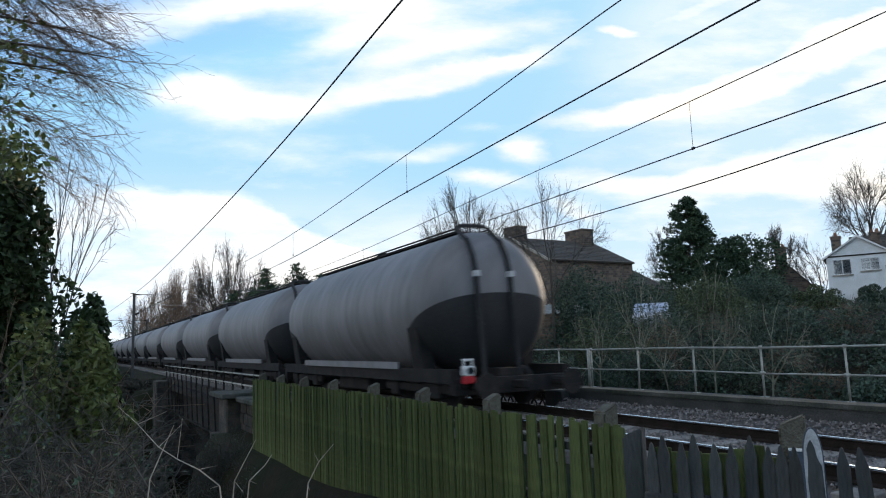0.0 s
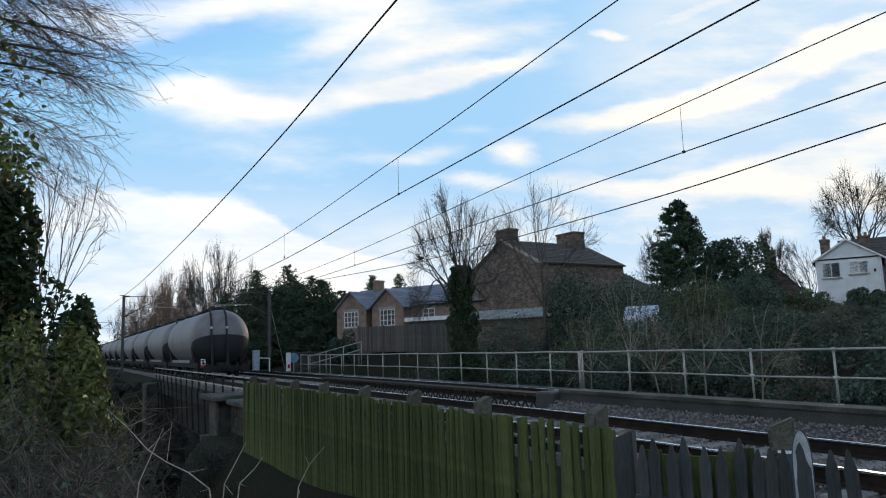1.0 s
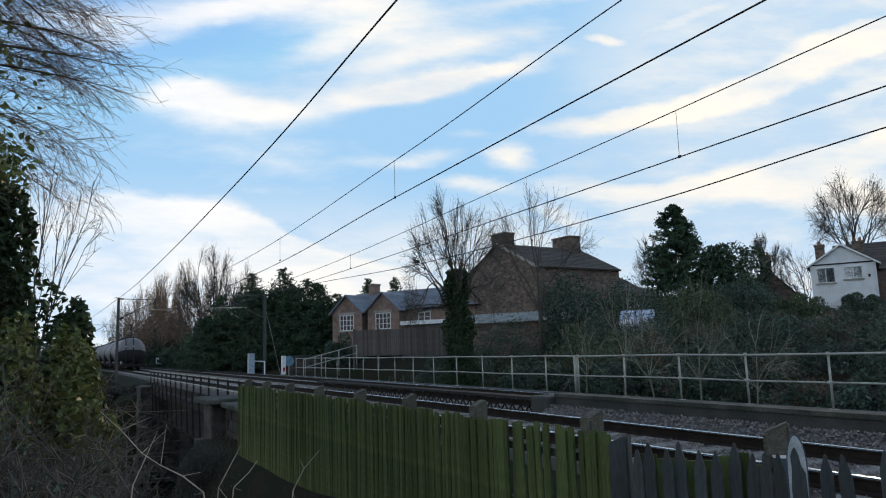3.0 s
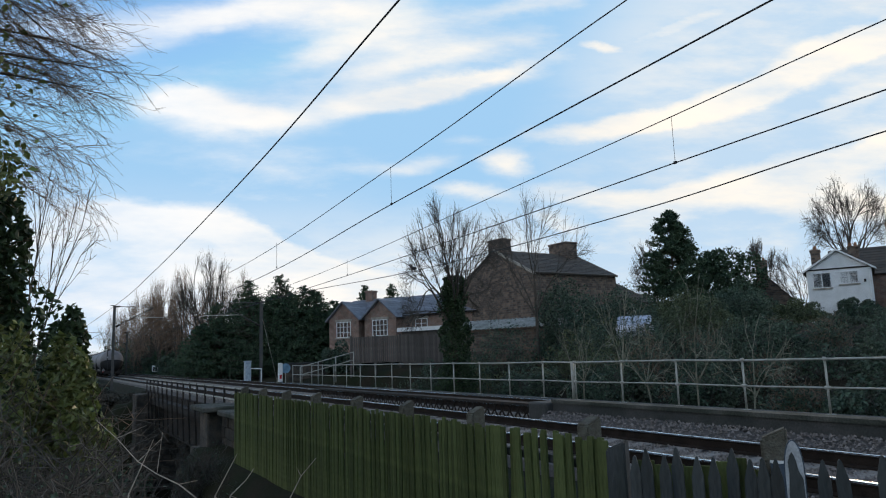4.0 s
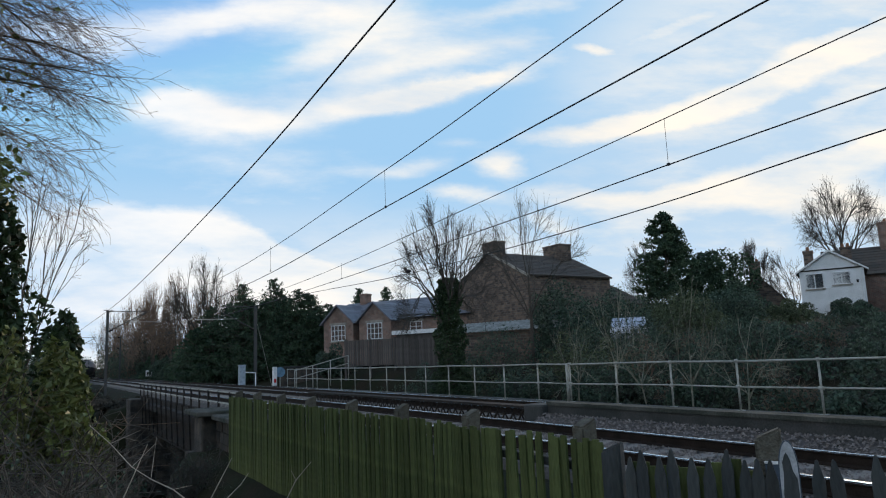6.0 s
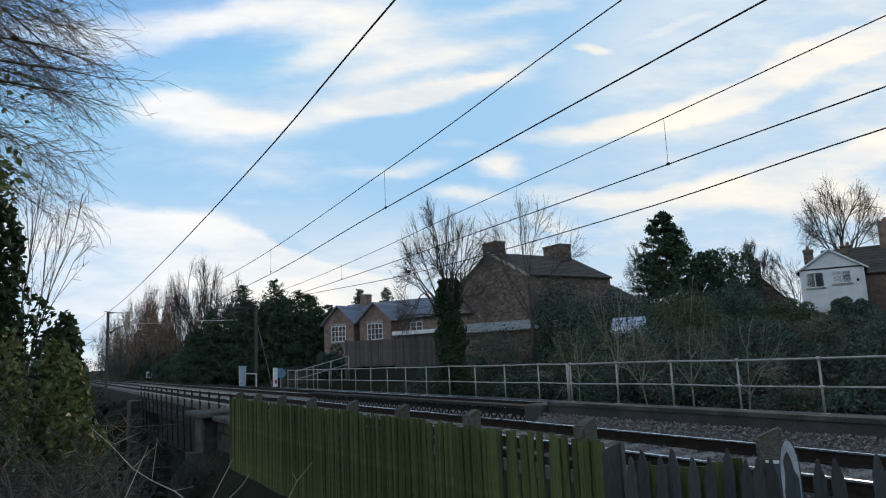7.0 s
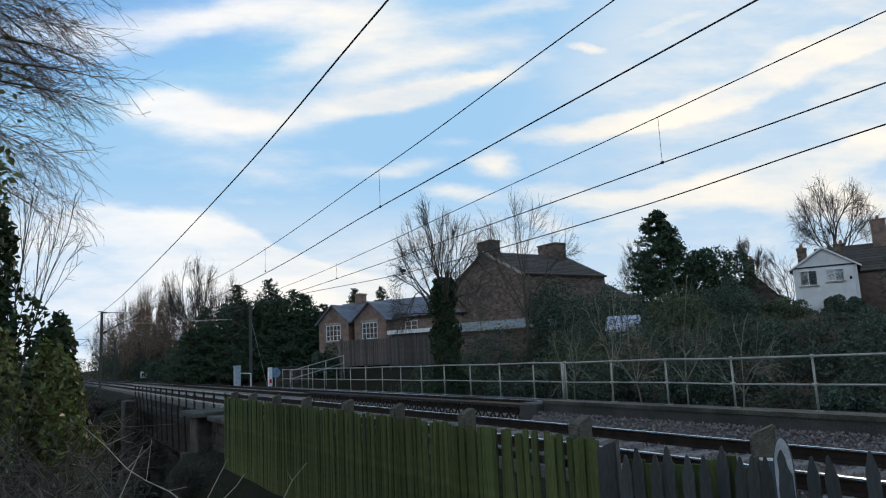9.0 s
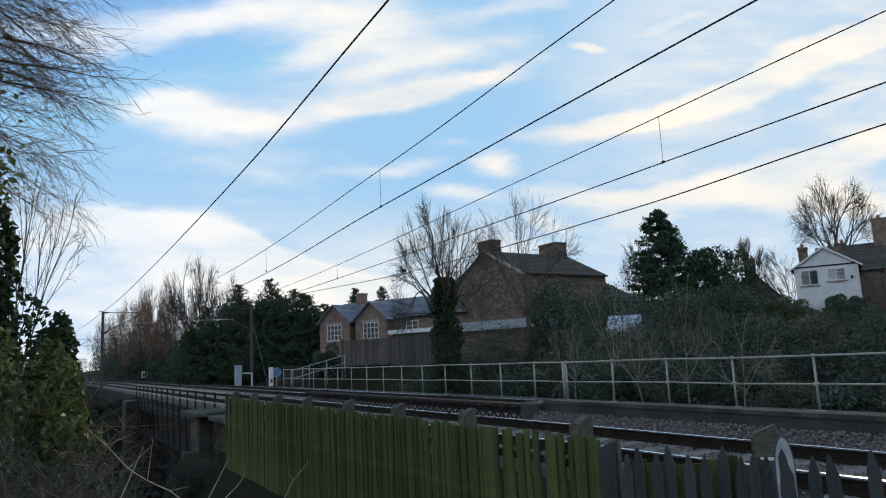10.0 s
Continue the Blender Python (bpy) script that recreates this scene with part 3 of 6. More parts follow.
def conifer(name, label, at, height, width, seed, leaf="conifer", n=14000, spray=0.24, group="", tops=1):
    rng = np.random.default_rng(seed)
    t = thing(name, label, "tree", at, 0, group)
    seg, cs = [], []
    for k in range(tops):
        ox, oy = (rng.uniform(-0.34, 0.34, 2) * width if tops > 1 else (0, 0))
        h = height * (1 if k == 0 else rng.uniform(0.72, 0.97))
        seg.append((ox * 0.3, oy * 0.3, -0.4, ox, oy, h * 0.97, 0.13, 0.012))
        whorl = int(h * 24)
        for i in range(whorl):
            z = h * (0.06 + 0.94 * (i + rng.uniform()) / whorl)
            L = width / 2 * (1 - z / h) ** 0.6 * rng.uniform(0.62, 1.12) * (0.8 if tops > 1 else 1) + 0.15
            a = rng.uniform(0, 2 * math.pi)
            e = np.array([ox + math.cos(a) * L, oy + math.sin(a) * L, z + L * rng.uniform(-0.1, 0.35)])
            seg.append((ox, oy, z, *e, 0.03, 0.006))
            m = max(4, int(n / tops / whorl * (0.35 + L / (width / 2))))
            f = rng.uniform(0.15, 1.04, (m, 1)) ** 0.7
            q = np.array([ox, oy, z]) * (1 - f) + e * f
            cs.append(q + rng.normal(size=(m, 3)) * np.array([0.15, 0.15, 0.1]) * (0.5 + L * 0.3))
    link("trunk", segments_mesh("trunk", seg, 5), M["bark"], t)
    link("crown", leaves_mesh("crown", np.concatenate(cs), spray, rng, -0.2, 0.4), M[leaf], t)
    return t


# ---- ground ----
def bend(y):
    """How far the line has swung to the west of its tangent."""
    return -0.0006 * max(0.0, y - 150) ** 2


def smooth(a, b, x):
    k = min(1.0, max(0.0, (x - a) / (b - a)))
    return k * k * (3 - 2 * k)


def ground_z(x, y):
    xr = x
    z = -0.45
    # meadow bank on the camera's side
    z -= 0.6 * smooth(3, 13, y) * smooth(9, 5, xr)
    # overgrown gully between the camera and the fence
    z -= 4.2 * smooth(3.6, 9.5, y) * smooth(3.3, 2.2, xr) * smooth(0.7, 1.6, x) * smooth(62, 46, y)
    # the line's own bank, then the rise with the houses
    z = z + 0.9 * smooth(14, 20, xr) * smooth(-10, 8, y) + 1.9 * smooth(18, 40, xr) + 4.5 * smooth(40, 110, xr)
    z += 5 * smooth(-20, -160, xr)
    # the ravine that the bridge spans
    v = smooth(20.5, 22.5, y) * smooth(45.5, 42.0, y)
    v *= smooth(20, 14, xr)
    z -= 5.2 * v
    # trackbed
    if y < 21 or y > 45:
        k = smooth(4.2, 4.9, xr) * smooth(14.2, 13.4, xr)
        z = z * (1 - k) + (-0.34) * k
    z += 0.05 * noise.noise(Vector((x * 0.6, y * 0.6, 0))) + 0.5 * noise.noise(Vector((x * 0.03, y * 0.03, 3))) * smooth(60, 150, abs(x) + abs(y))
    return z


def make_ground():
    def axis(fine_lo, fine_hi, step, far):
        a = list(np.arange(fine_lo, fine_hi + 1e-6, step))
        d, hi, lo = step, fine_hi, fine_lo
        while hi < far:
            d *= 1.22
            hi += d
            lo -= d
            a.append(hi), a.insert(0, lo)
        return a
    xs, ys = axis(-10, 26, 0.45, 1600), axis(-6, 70, 0.6, 1600)
    v = np.array([(x, y, ground_z(x, y)) for y in ys for x in xs])
    nx = len(xs)
    f = np.array([(j * nx + i, j * nx + i + 1, (j + 1) * nx + i + 1, (j + 1) * nx + i) for j in range(len(ys) - 1) for i in range(nx - 1)])
    g = link("ground", mesh_np("ground", v, f, True), M["soil"])
    tagged(g, "rough dark winter grass and bare soil falling to a ravine", "ground", kind="structure")


make_ground()


def sweep(name, profile, y0, y1, step, material, parent=None, x0=0.0, label=""):
    """A profile of (x, z) drawn along the line's curve."""
    ys = np.arange(y0, y1 + step * 0.5, step)
    k = len(profile)
    v = np.array([(x0 + bend(y) + px, y, pz) for y in ys for px, pz in profile])
    f = np.array([(j * k + i, j * k + (i + 1) % k, (j + 1) * k + (i + 1) % k, (j + 1) * k + i) for j in range(len(ys) - 1) for i in range(k)])
    return link(name, mesh_np(name, v, f), material, parent, label)


NEAR, FAR = 6.92, 10.25          # middles of the two tracks


# ---- the line ----
def railway():
    for i, c in enumerate((NEAR, FAR)):
        rr = thing("railway_track", "railway track of steel rails with polished heads on sleepers", "railway track", group="railway tracks", kind="structure")
        for s in (-0.7525, 0.7525):
            prof = [(-0.07, -0.155), (0.07, -0.155), (0.07, -0.14), (0.012, -0.125), (0.012, -0.04), (0.035, -0.03), (0.035, -0.004), (-0.035, -0.004), (-0.035, -0.03), (-0.012, -0.04), (-0.012, -0.125), (-0.07, -0.14)]
            ra = sweep("rail", prof, -14, 300, 2.0, M["rail_side"], rr, c + s)
            sweep("rail_head", [(-0.036, -0.014), (0.036, -0.014), (0.03, -0.004), (0.014, 0.0), (-0.014, 0.0), (-0.03, -0.004)], -14, 300, 2.0, M["rail_top"], ra, c + s, "polished steel running surface")
        for k in range(150):
            y = -6 + k * 0.65
            b = boxed((-1.25, -0.13, -0.3), (1.25, 0.13, -0.155), 0.012) if k == 0 else None
            if b:
                sl = part("sleeper", b, M["sleeper"], rr)
                me = sl.data
            else:
                sl = new("sleeper", me)
                sl.parent = rr
            sl.location = (c + bend(y), y, 0)
    bed = sweep("ballast_bed", [(5.35, -0.7), (5.6, -0.22), (8.5, -0.2), (8.9, -0.22), (12.3, -0.22), (13.2, -0.26), (13.2, -0.7)], -14, 300, 2.0, M["ballast"])
    tagged(bed, "grey crushed stone ballast bed under both tracks", "ballast", kind="structure")
    heap = sweep("ballast_heap", [(7.8, -0.25), (7.86, -0.18), (8.31, 0.0), (8.52, 0.03), (8.52, -0.25)], -14, 11, 1.0, M["ballast"])
    tagged(heap, "heaped ballast against the low wall", "ballast", kind="structure")
    rng = np.random.default_rng(5)
    n = 70000
    y = -3 + 32 * rng.uniform(size=n) ** 1.8
    x = np.where(rng.uniform(size=n) < 0.8, rng.uniform(6.0, 8.52, n), rng.uniform(8.75, 12.4, n))
    bx = np.array([bend(q) for q in y])
    keep = np.minimum(np.abs(x - NEAR - 0.7525), np.abs(x - NEAR + 0.7525)) > 0.09
    x, y, bx = x[keep], y[keep], bx[keep]
    n = len(x)
    s = rng.uniform(0.014, 0.03, n)
    oct_v = np.array([(1, 0, 0), (-1, 0, 0), (0, 1, 0), (0, -1, 0), (0, 0, 1), (0, 0, -1)], float)
    v = oct_v[None] * s[:, None, None] * rng.uniform(0.6, 1.3, (n, 6, 1))
    v += np.stack([x + bx, y, np.where((x > 7.86) & (x < 8.52) & (y < 11), -0.18 + 0.2 * np.clip((x - 7.86) / 0.5, 0, 1), -0.2) + rng.uniform(-0.005, 0.045, n)], 1)[:, None]
    tri = np.array([(0, 2, 4), (2, 1, 4), (1, 3, 4), (3, 0, 4)])
    f = (np.arange(n)[:, None, None] * 6 + tri[None]).reshape(-1, 3)
    st = link("ballast_stones", mesh_np("ballast_stones", v.reshape(-1, 3), f), M["stone"])
    tagged(st, "loose angular grey ballast stones between the rails", "ballast", kind="stuff")


railway()


def centre_wall():
    # low wall between the tracks; it becomes a lattice girder on the bridge
    x = 8.63
    w = thing("track_divider_wall", "low weathered concrete wall with a pale coping between tracks", "low wall", kind="structure")
    sweep("wall_body", [(-0.12, -0.3), (0.12, -0.3), (0.12, 0.215), (-0.12, 0.215)], -14, 11, 1.0, M["concrete"], w, x)
    sweep("coping", [(-0.15, 0.215), (0.15, 0.215), (0.15, 0.275), (-0.15, 0.275)], -14, 11, 1.0, M["coping"], w, x)
    part("end_block", boxed((x - 0.28, 11, -0.3), (x + 0.28, 11.6, 0.22), 0.03), M["concrete"], w)
    g = thing("lattice_girder", "dark riveted iron lattice girder between the bridge tracks", "bridge girder", kind="structure")
    for z0, z1 in ((0.12, 0.17), (-0.3, -0.24)):
        sweep("flange", [(-0.16, z0), (0.16, z0), (0.16, z1), (-0.16, z1)], 11.6, 25.1, 1.5, M["iron"], g, x)
    first = {}
    for k in range(45):
        y = 11.6 + k * 0.3
        for s in (-1, 1):
            bm = bmesh.new() if s not in first else None
            if bm:
                poly(bm, [(0, -0.16 * s, -0.26), (0, -0.16 * s + 0.045, -0.26), (0, 0.16 * s + 0.045, 0.14), (0, 0.16 * s, 0.14)], (0.02, 0, 0))
                ob = part("lattice_bar", bm, M["iron"], g)
                first[s] = ob.data
            else:
                ob = new("lattice_bar", first[s])
                ob.parent = g
            ob.location = (x + bend(y) + 0.025 * s, y + 0.15, 0)


centre_wall()


def far_railing():
    # two-rail tube railing along the far edge, on a concrete kerb
    k = thing("kerb", "mossy dark concrete kerb under the tube railing", "kerb", kind="structure")
    sweep("kerb_body", [(12.65, -0.9), (13.1, -0.9), (13.1, -0.16), (12.65, -0.16)], -8, 43.5, 1.0, M["concrete"], k)
    r = thing("tube_railing", "two-rail galvanised tube railing with weathered posts", "railing")
    me = None
    ys = [8.21 + 1.84 * i for i in range(-7, 5)] + [17.06 + 1.79 * i for i in range(15)]
    for i, y in enumerate(ys):
        big = i in (11,)
        if me is None:
            bm = tubed((0, 0, -0.2), (0, 0, 0.86), 0.023, n=8)
            tube(bm, (0, 0, 0.84), (0, 0, 0.92), 0.036, n=8)
            tube(bm, (0, -0.05, 0.34), (0, 0.05, 0.34), 0.036, n=8)
            box(bm, (-0.07, -0.07, -0.17), (0.07, 0.07, -0.15))
            me = part("post", bm, M["galv"], r, smooth=True)
            ob, me = me, me.data
        else:
            ob = new("post", me)
            ob.parent = r
        ob.location = (12.9, y, 0)
        if big:
            p = part("post", tubed((12.9, y + 0.12, -0.2), (12.9, y + 0.12, 0.9), 0.045), M["galv"], r, smooth=True)
    for z, rad in ((0.88, 0.022), (0.34, 0.018)):
        for a, b in zip(ys[:-1], ys[1:]):
            dz0, dz1 = 0.012 * math.sin(a * 2.3), 0.012 * math.sin(b * 2.3)
            part("rail_tube", tubed((12.9, a, z + dz0), (12.9, b, z + dz1), rad), M["galv"], r, smooth=True)
    y = ys[-1]
    # handrail of the side path, climbing the bank
    s = thing("path_handrail", "galvanised tube handrail climbing the side path", "handrail")
    for z in (0.88, 0.4):
        part("rail_tube", tubed((13.2, 41.6, z - 0.1), (16.4, 40.94, z + 0.7), 0.026), M["galv"], s, smooth=True)
    for f in (0.0, 0.33, 0.66, 1.0):
        x, yy, z = 13.2 + 3.2 * f, 41.6 - 0.66 * f, 0.8 * f
        part("post", tubed((x, yy, z - 0.75), (x, yy, z + 0.8), 0.03), M["galv"], s, smooth=True)


far_railing()


def bridge():
    b = thing("bridge", "old iron plate-girder railway bridge on stone abutments", "bridge", kind="structure")
    # deck
    sweep("deck", [(4.9, -0.9), (12.8, -0.9), (12.8, -0.62), (4.9, -0.62)], 21.2, 43.2, 1.0, M["iron"], b)
    for x in (4.85, 12.75):
        w = 5.6 if x < 8 else x
        sweep("girder_web", [(w - 0.02, -2.3), (w + 0.02, -2.3), (w + 0.02, -0.6), (w - 0.02, -0.6)], 21.4, 43, 1.0, M["iron"], b)
        sweep("edge_beam", [(x - 0.06, -0.46), (x + 0.06, -0.46), (x + 0.06, -0.2), (x - 0.06, -0.2)], 21.4, 43, 1.0, M["iron"], b)
        for z in (-2.34, -0.62):
            sweep("girder_flange", [(w - 0.2, z), (w + 0.2, z), (w + 0.2, z + 0.05), (w - 0.2, z + 0.05)], 21.4, 43, 1.0, M["iron"], b)
        me = None
        for k in range(15):
            y = 22.0 + k * 1.45
            if me is None:
                s = 1 if x < 8 else -1
                st = part("outrigger_strut", poly(bmesh.new(), [(-0.13 * s, -0.03, -0.2), (-0.07 * s, -0.03, -0.2), (0.02 * s, -0.03, -1.9), (-0.04 * s, -0.03, -1.9)], (0, 0.06, 0)), M["iron"], b)
                me = st.data
            else:
                st = new("stiffener", me)
                st.parent = b
            st.location = (x + bend(y), y, 0)
    # parapet rail on the near side
    p = thing("bridge_railing", "low rusty iron railing along the bridge edge", "railing")
    me = None
    for k in range(16):
        y = 19.4 + k * 1.55
        if me is None:
            q = part("post", boxed((-0.03, -0.04, -0.25), (0.03, 0.04, 0.47), 0.008), M["iron"], p)
            me = q.data
        else:
            q = new("post", me)
            q.parent = p
        q.location = (4.72 + bend(y), y, 0)
    for z in (0.45, 0.12):
        sweep("rail_bar", [(-0.018, z - 0.018), (0.018, z - 0.018), (0.018, z + 0.018), (-0.018, z + 0.018)], 19.4, 43, 1.5, M["galv"], p, 4.72)
    # abutments in coursed blocks
    for y0, y1, label in ((17.0, 21.6, "near abutment of dark coursed stone blocks"), (42.8, 44.6, "far abutment of dark coursed stone blocks")):
        a = thing("abutment", label, "abutment", kind="structure")
        rng = random.Random(int(y0))
        part("core", boxed((4.3, y0 + 0.05, -6), (13.4, y1 - 0.05, -0.4)), M["masonry"], a)
        z = -0.22 if y0 < 30 else -0.42
        while z > -5.6:
            h = rng.uniform(0.26, 0.36)
            y = y0
            while y < y1 - 0.05:
                w = min(rng.uniform(0.45, 0.8), y1 - y)
                part("stone", boxed((4.2 - rng.uniform(0, 0.04), y + 0.008, z - h + 0.012), (4.5, y + w - 0.008, z), 0.02), M["masonry"], a)
                y += w
            x = 4.2
            while x < 7.5:
                w = rng.uniform(0.45, 0.8)
                yy = y1 if y0 < 30 else y0
                part("stone", boxed((x + 0.008, yy - 0.2, z - h + 0.012), (x + w - 0.008, yy + rng.uniform(0.0, 0.03), z), 0.02), M["masonry"], a)
                x += w
            z -= h
    # stone pier with its cap at the near corner
    c = thing("stone_pier", "weathered stone bridge pier with flat slab caps", "pier", kind="structure")
    part("shaft", boxed((3.8, 20.2, -6), (4.3, 21.3, -0.12), 0.04), M["masonry"], c)
    part("string_course", boxed((3.6, 19.85, -1.35), (4.5, 21.65, -1.15), 0.03), M["masonry"], c)
    part("cap_slab", boxed((3.6, 19.8, -0.12), (4.6, 21.8, 0.02), 0.03), M["coping"], c)
    part("cap_slab", boxed((3.95, 16.9, -0.2), (4.7, 19.75, -0.06), 0.03), M["coping"], c)


bridge()


# ---- overhead line ----
def wire(name, label, pts, r, parent=None):
    cu = bpy.data.curves.new(name, "CURVE")
    cu.dimensions, cu.bevel_depth, cu.bevel_resolution = "3D", r, 1
    sp = cu.splines.new("POLY")
    P = [np.array(p, float) for p in pts]
    fine = []
    for i in range(len(P) - 1):
        p0, p1, p2, p3 = P[max(i - 1, 0)], P[i], P[i + 1], P[min(i + 2, len(P) - 1)]
        for k in range(8):
            t = k / 8
            fine.append(0.5 * (2 * p1 + (p2 - p0) * t + (2 * p0 - 5 * p1 + 4 * p2 - p3) * t * t + (3 * p1 - p0 - 3 * p2 + p3) * t ** 3))
    fine.append(P[-1])
    sp.points.add(len(fine) - 1)
    for q, p in zip(sp.points, fine):
        q.co = (*p, 1)
    ob = new(name, cu)
    cu.materials.append(M["wire"])
    if parent:
        ob.parent = parent
    return tagged(ob, label, "" if parent else "overhead wire")


def overhead():
    wire("feeder_wire", "thick dark feeder wire slung between the masts", [(4.35, -20, 7.4), (4.3, 0, 6.75), (4.3, 8.6, 6.47), (4.3, 17.9, 6.08), (4.3, 38, 5.85), (4.3, 61.4, 6.05), (3.0, 110, 6.1)], 0.017)
    wire("feeder_wire", "dark feeder wire on the far side of the line", [(13.2, -20, 5.6), (13, -4, 5.15), (13, 6.36, 4.94), (13, 13.2, 4.69), (13, 25.7, 4.7), (13, 49.3, 5.4), (12, 100, 5.4)], 0.015)
    for c, cat, con in ((6.77, [(-20, 6.4), (-4, 6.3), (6.5, 6.0), (14.4, 5.6), (30.2, 5.16), (62, 5.6), (110, 5.2)], [(-20, 5.1), (-4, 5.05), (4.4, 4.95), (14.4, 4.72), (28.2, 4.33), (62, 4.5), (110, 4.4)]),
                        (10.2, [(-20, 6.2), (-4, 5.95), (4.8, 5.73), (13.6, 5.43), (33.4, 4.92), (62, 5.4), (110, 5.1)], [(-20, 4.9), (-4, 4.8), (4.9, 4.72), (14.7, 4.59), (29.3, 4.47), (62, 4.5), (110, 4.4)])):
        o = thing("catenary", "overhead line of carrying wire and contact wire with droppers", "overhead wire", group="overhead lines")
        sh = lambda y: c + (bend(y) if y > 35 else 0)
        wire("carrying_wire", "", [(sh(y), y, z) for y, z in cat], 0.010, o)
        wire("contact_wire", "", [(sh(y), y, z) for y, z in con], 0.012, o)
        ys1, zs1 = zip(*cat)
        ys2, zs2 = zip(*con)
        for y in (14.4, 24.0, 33.0, 42.0) if c < 8 else (9.0, 26.0, 36.0):
            a, b = np.interp(y, ys1, zs1), np.interp(y, ys2, zs2)
            part("dropper", tubed((sh(y), y, b), (sh(y), y, a), 0.005, n=5), M["wire"], o)
            part("clip", boxed((sh(y) - 0.015, y - 0.03, b - 0.02), (sh(y) + 0.015, y + 0.03, b + 0.03)), M["wire"], o)

    def mast(name, at, h, side, label):
        m = thing(name, label, "mast", at, 0, "overhead line masts")
        bm = bmesh.new()
        box(bm, (-0.1, -0.1, -0.9), (0.1, -0.085, h))
        box(bm, (-0.1, 0.085, -0.9), (0.1, 0.1, h))
        box(bm, (-0.008, -0.085, -0.9), (0.008, 0.085, h))
        part("post", bm, M["mast"], m)
        part("top_arm", tubed((0, 0, h - 0.08), (side * 2.9, 0, h - 0.12), 0.03), M["mast"], m)
        part("strut", tubed((0, 0, h - 1.75), (side * 2.9, 0, h - 0.2), 0.035), M["mast"], m)
        part("registration_arm", tubed((side * 1.3, 0, h - 0.95), (side * 4.0, 0, h - 0.98), 0.022), M["galv"], m)
        for z in (h - 0.08, h - 1.75):
            part("insulator", tubed((side * 0.12, 0, z), (side * 0.42, 0, z + (0.16 if z < h - 1 else 0)), 0.06, n=10), M["iron"], m)
        part("feeder_bracket", boxed((-0.3 if side > 0 else 0.0, -0.03, h - 0.03), (0.0 if side > 0 else 0.3, 0.03, h + 0.03)), M["mast"], m)
        return m
    mast("overhead_mast", (4.3, 62.5, -0.05), 6.15, 1, "dark steel overhead line mast with a cantilever bracket")
    mr = mast("overhead_mast", (13.0, 50, -0.45), 5.9, -1, "dark steel overhead line mast braced by a stay wire")
    part("stay_wire", tubed((0.05, 0, 4.9), (1.3, 0.4, 0.1), 0.014), M["galv"], mr)
    mast("overhead_mast", (3.2, 110, -0.1), 6.2, 1, "far steel overhead line mast beside the curve")
    mast("overhead_mast", (9.5, 112, -0.1), 6.2, -1, "far steel overhead line mast beside the curve")


overhead()


# ---- fences beside the camera ----
def paling(w, h, kind):
    bm = bmesh.new()
    if kind == "round":
        pts = [(-w / 2, 0, 0), (w / 2, 0, 0), (w / 2, 0, h - 0.012), (w * 0.42, 0, h), (-w * 0.42, 0, h), (-w / 2, 0, h - 0.012)]
    else:
        pts = [(-w / 2, 0, 0), (w / 2, 0, 0), (w / 2, 0, h - 0.13), (w * 0.12, 0, h - 0.01), (0, 0, h), (-w * 0.12, 0, h - 0.01), (-w / 2, 0, h - 0.13)]
    return poly(bm, pts, (0, 0.022, 0))


def wedge_post(w, z0, top):
    """A square post whose top slants down towards the camera's side, its edges worn."""
    h = w / 2
    bm = poly(bmesh.new(), [(-h, -h, z0), (h, -h, z0), (h, -h, top), (-h, -h, top - w * 0.45)], (0, w, 0))
    bmesh.ops.bevel(bm, geom=bm.edges[:], offset=w * 0.09, segments=2, affect="EDGES")
    return bm


